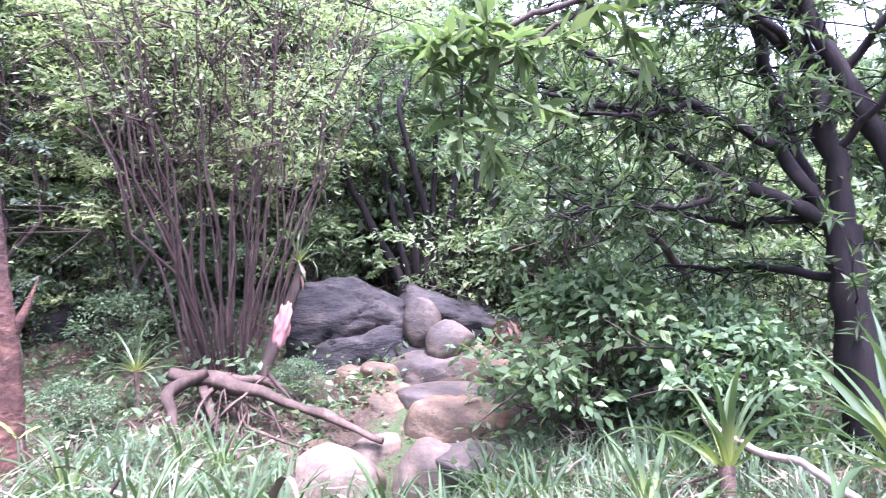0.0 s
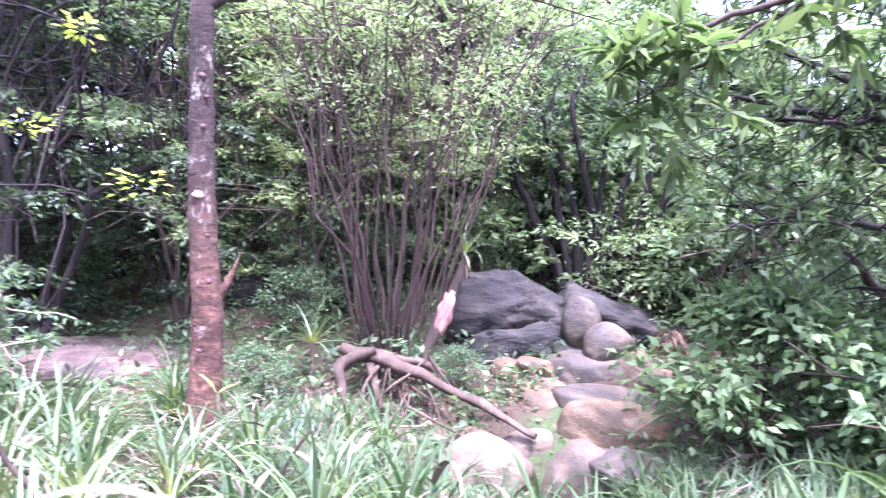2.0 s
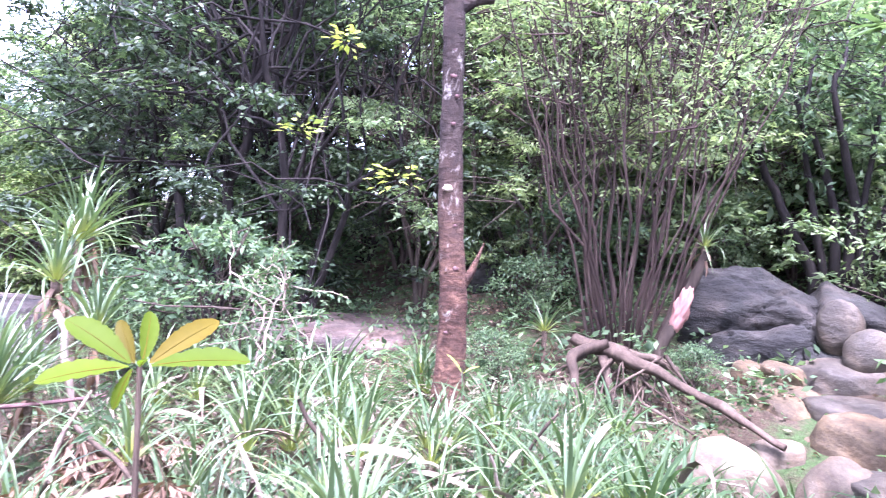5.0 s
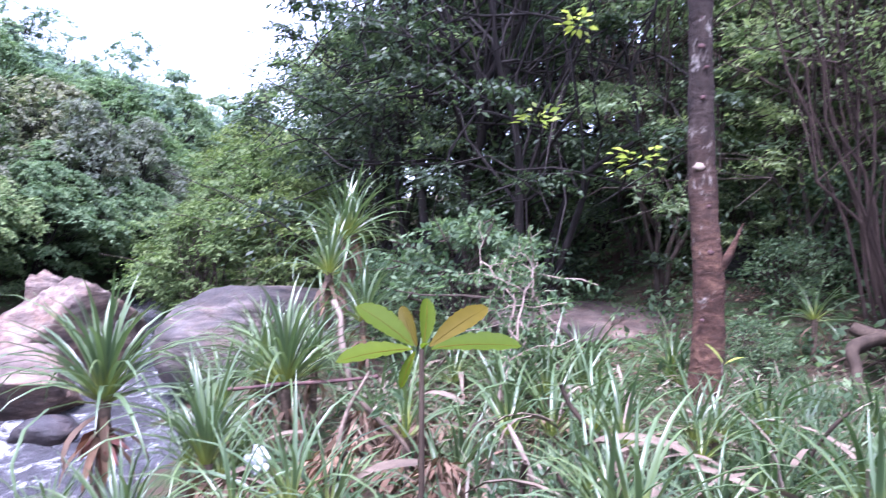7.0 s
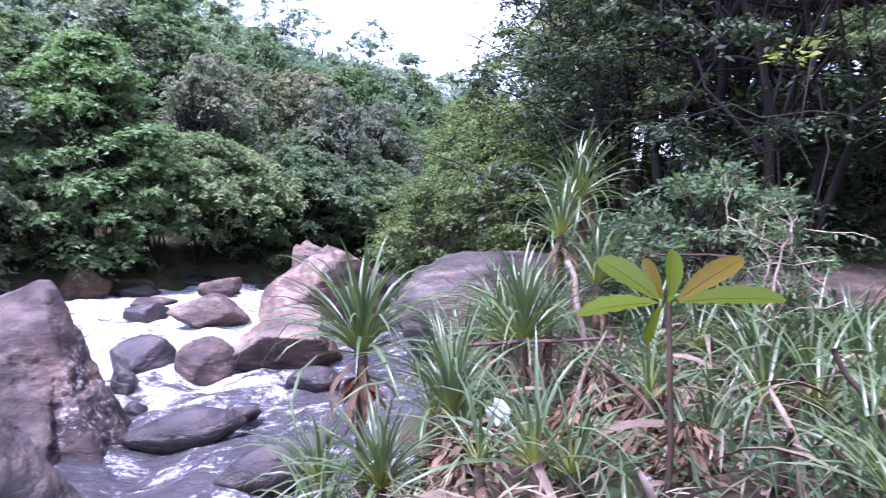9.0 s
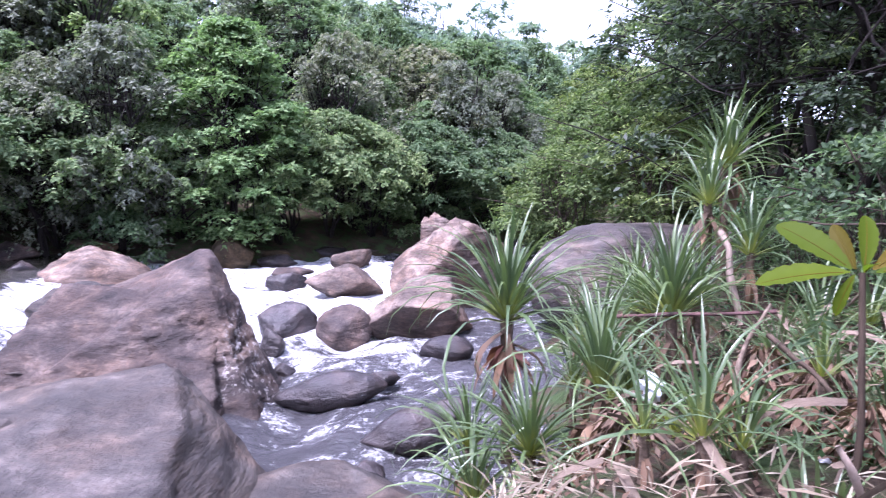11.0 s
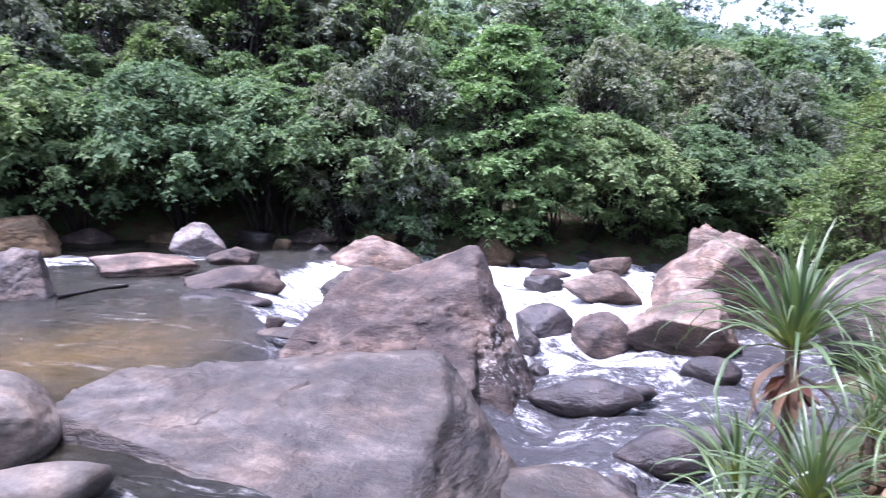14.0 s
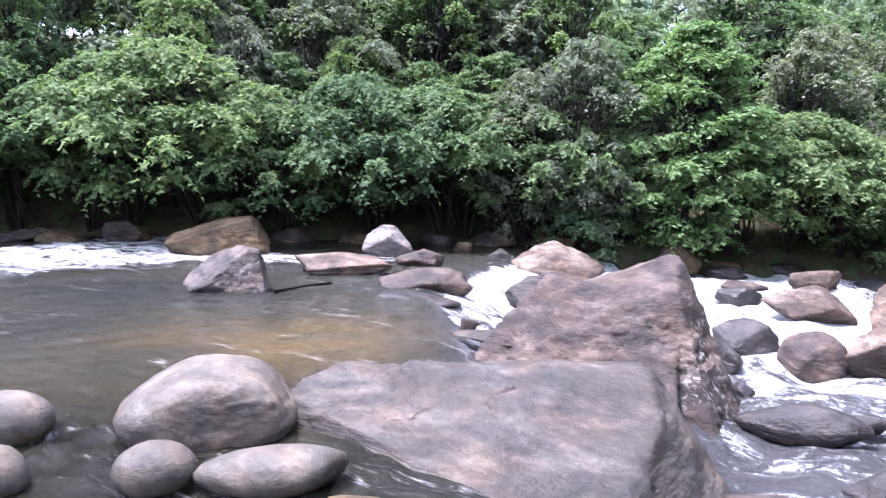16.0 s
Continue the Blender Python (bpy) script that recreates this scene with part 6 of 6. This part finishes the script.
place(tree("shrub", "light green leafy shrub beside the strap-leaved plants", "shrub", 48, 1.35, 0.75, 8, 0.014, 34, 70, 0.07, 0.42, M_STEM, M_LEAF_NEAR, 0.3, 0.5, 0.2, 0.0, 0.3, outer=0.2), -4.6, 3.6, 0)


def leaf_spray(x, y, z, seed):
    r = np.random.RandomState(seed)
    root = tagged(new("branch"), "twig with a spray of fresh yellow-green leaves", "branch", "yellow leaf sprays")
    w, c = Build(), Build()
    w.tube(bent((-0.9, 0.9, -0.25), (0, 0, 0), r, 6, 0.05, 0.04), np.linspace(0.014, 0.005, 6), 5)
    tag_part("twig", w.mesh("twig", M_BARK), root)
    n = 26
    d = r.normal(size=(n, 3))
    c.leaves(d * (0.10, 0.06, 0.05), d * (1, 1, 0.3) + (0, 0, 0.1), np.full(n, 0.10), 0.5, r)
    tag_part("leaves", c.mesh("leaves", M_LEAF_YELLOW, False), root)
    root.matrix_world = pose(x, y, z)


leaf_spray(-4.69, 4.32, 2.38, 1)
leaf_spray(-4.81, 4.9, 3.38, 2)
leaf_spray(-3.75, 4.49, 1.98, 3)

# dead leaf heaps, litter and rubbish below the strap-leaved plants
M_BRACT = leaf_material("red_brown_bract", (0.16, 0.06, 0.045), (0.24, 0.09, 0.065), (0.33, 0.15, 0.11), 0.2, 0.7, 0.2)


def dead_heap(x, y, z, size, n, seed, mat=M_DRY, label="heap of drooping brown dead leaves", ln=0.16):
    r = np.random.RandomState(seed)
    b = Build()
    h = r.uniform(0, 1, n)
    a = r.uniform(0, 2 * np.pi, n)
    rad = (0.25 + 0.75 * (1 - h)) * size * r.uniform(0.6, 1, n)
    pos = np.stack([np.cos(a) * rad, np.sin(a) * rad, h * size * 1.5], 1)
    way = np.stack([np.cos(a) * 0.7, np.sin(a) * 0.7, np.full(n, -0.9)], 1) + r.normal(size=(n, 3)) * 0.35
    b.leaves(pos, way, np.full(n, ln), 0.26, r, 0.7)
    ob = new("leaf_litter_heap", b.mesh("leaf_litter_heap", mat, False))
    ob.location = (x, y, z)
    return tagged(ob, label, "litter", kind="stuff")


dead_heap(-3.80, 1.22, -0.36, 0.19, 260, 1)
dead_heap(-3.62, 1.5, -0.25, 0.16, 160, 2)
dead_heap(-4.27, 0.84, 0.14, 0.055, 40, 3, M_BRACT, "fan of red-brown dead leaf bases on the stalk", 0.15)
dead_heap(-3.1, 1.95, -0.05, 0.15, 120, 4)
for hi, (hx, hy, hs) in enumerate([(-3.35, 1.2, 0.2), (-3.1, 1.55, 0.18), (-3.25, 2.1, 0.18), (-2.75, 1.9, 0.16), (-3.6, 2.0, 0.16), (-2.9, 2.75, 0.15), (-3.95, 1.05, 0.16)]):
    dead_heap(hx, hy, float(land(hx, hy)) - 0.02, hs, 300, 60 + hi, label="heap of drooping brown dead leaves on the bank", ln=0.10)
dead_heap(-3.55, 2.5, 0.02, 0.16, 130, 5)
dead_heap(-2.6, 2.25, -0.02, 0.13, 90, 6, M_STRAW, "heap of bleached dead strap leaves")
dead_heap(-0.1, 4.75, -0.1, 0.16, 70, 7, M_DRY, "small heap of orange-brown dead leaves")
dead_heap(0.03, 6.45, 0.85, 0.10, 40, 8, M_DRY, "tuft of rust-red dead leaves beside the slab")
dead_heap(-3.44, 1.4, -0.12, 0.13, 60, 9, M_LEAF_YELLOW, "clump of wilted yellow-green leaves", 0.12)


def crumple(name, label, x, y, z, size, col, seed, stretch=(1, 0.7, 0.9)):
    m, n, l, b = material(name + "_plastic", 0.35, 0.5)
    l.new(ramp(n, l, noise_node(n, l, 14, 4), [(0.35, tuple(c * 0.7 for c in col)), (0.65, col)]), b.inputs["Base Color"])
    u, f = ball(4)
    r = 1 + 0.55 * fbm(u, 1.9, seed, 4)
    ob = new(name, array_mesh(name, u * r[:, None] * size * np.array(stretch), f, [m], shade=False))
    ob.location = (x, y, z)
    return tagged(ob, label, "litter")


crumple("plastic_bag", "crumpled white plastic bag caught on dead leaves", -3.78, 1.5, 0.08, 0.075, (0.62, 0.66, 0.66), 4)
crumple("plastic_scrap", "small blue plastic scrap among dead leaves", -3.51, 1.26, -0.24, 0.035, (0.03, 0.10, 0.32), 5)
crumple("plastic_scrap", "small white plastic scrap in the litter", -2.75, 1.72, 0.08, 0.03, (0.6, 0.6, 0.6), 6)

# pink peeled face of the leaning stem
M_PEEL = wood_material("peeled_pink_wood", (0.22, 0.10, 0.08), (0.38, 0.19, 0.155), (0.48, 0.28, 0.235))
u, f = ball(4)
p = u * (0.065, 0.03, 0.20) * (1 + 0.4 * fbm(u, 2.4, 8, 5))[:, None]
peel = tagged(new("peeled_wood", array_mesh("peeled_wood", p, f, [M_PEEL], shade=True)), "pale pink slab of freshly peeled wood", "wood")
peel.matrix_world = pose(-1.92, 6.29, 1.05, 8, 17, 12)

# feathery leaf hanging below the sapling's crown
b = Build()
fr = np.random.RandomState(93)
t = np.linspace(0, 1, 14)
rib = np.stack([-0.07 - 0.06 * t, -0.02 * t, -0.04 - 0.19 * t], 1)
way = np.concatenate([np.tile((1, 0.2, -0.5), (14, 1)), np.tile((-1, -0.2, -0.5), (14, 1))])
b.leaves(np.concatenate([rib, rib]), way, np.full(28, 0.06), 0.3, fr)
b.tube(rib, np.linspace(0.003, 0.001, 14), 4)
frond = tagged(tag_part("frond", b.mesh("frond", M_LEAF_NEAR), sap), "feathery green compound leaf", kind="stuff")

strap_plant("reed", "tall arching reed beside the crooked tree", 1.62, 3.5, 0.35, 501, 26, 1.7, 0.1, 4, BLADES, low=30, category="grass")
strap_plant("reed", "tall pale reed in the grass", 1.0, 3.9, 0.3, 502, 16, 1.3, 0.1, 2, BLADES, low=40, category="grass")
strap_plant("pandanus", "small strap-leaved plant under the shrub", -2.95, 5.75, 0.75, 503, 26, 0.8, 0.4, 4)
strap_plant("pandanus", "small strap-leaved plant above the peeled stem", -1.8, 6.48, 1.6, 504, 24, 0.7, 0.1, 4)
strap_plant("pandanus", "small strap-leaved plant beside the bare trunk", -3.45, 4.6, 0.4, 505, 26, 0.8, 0.1, 4)
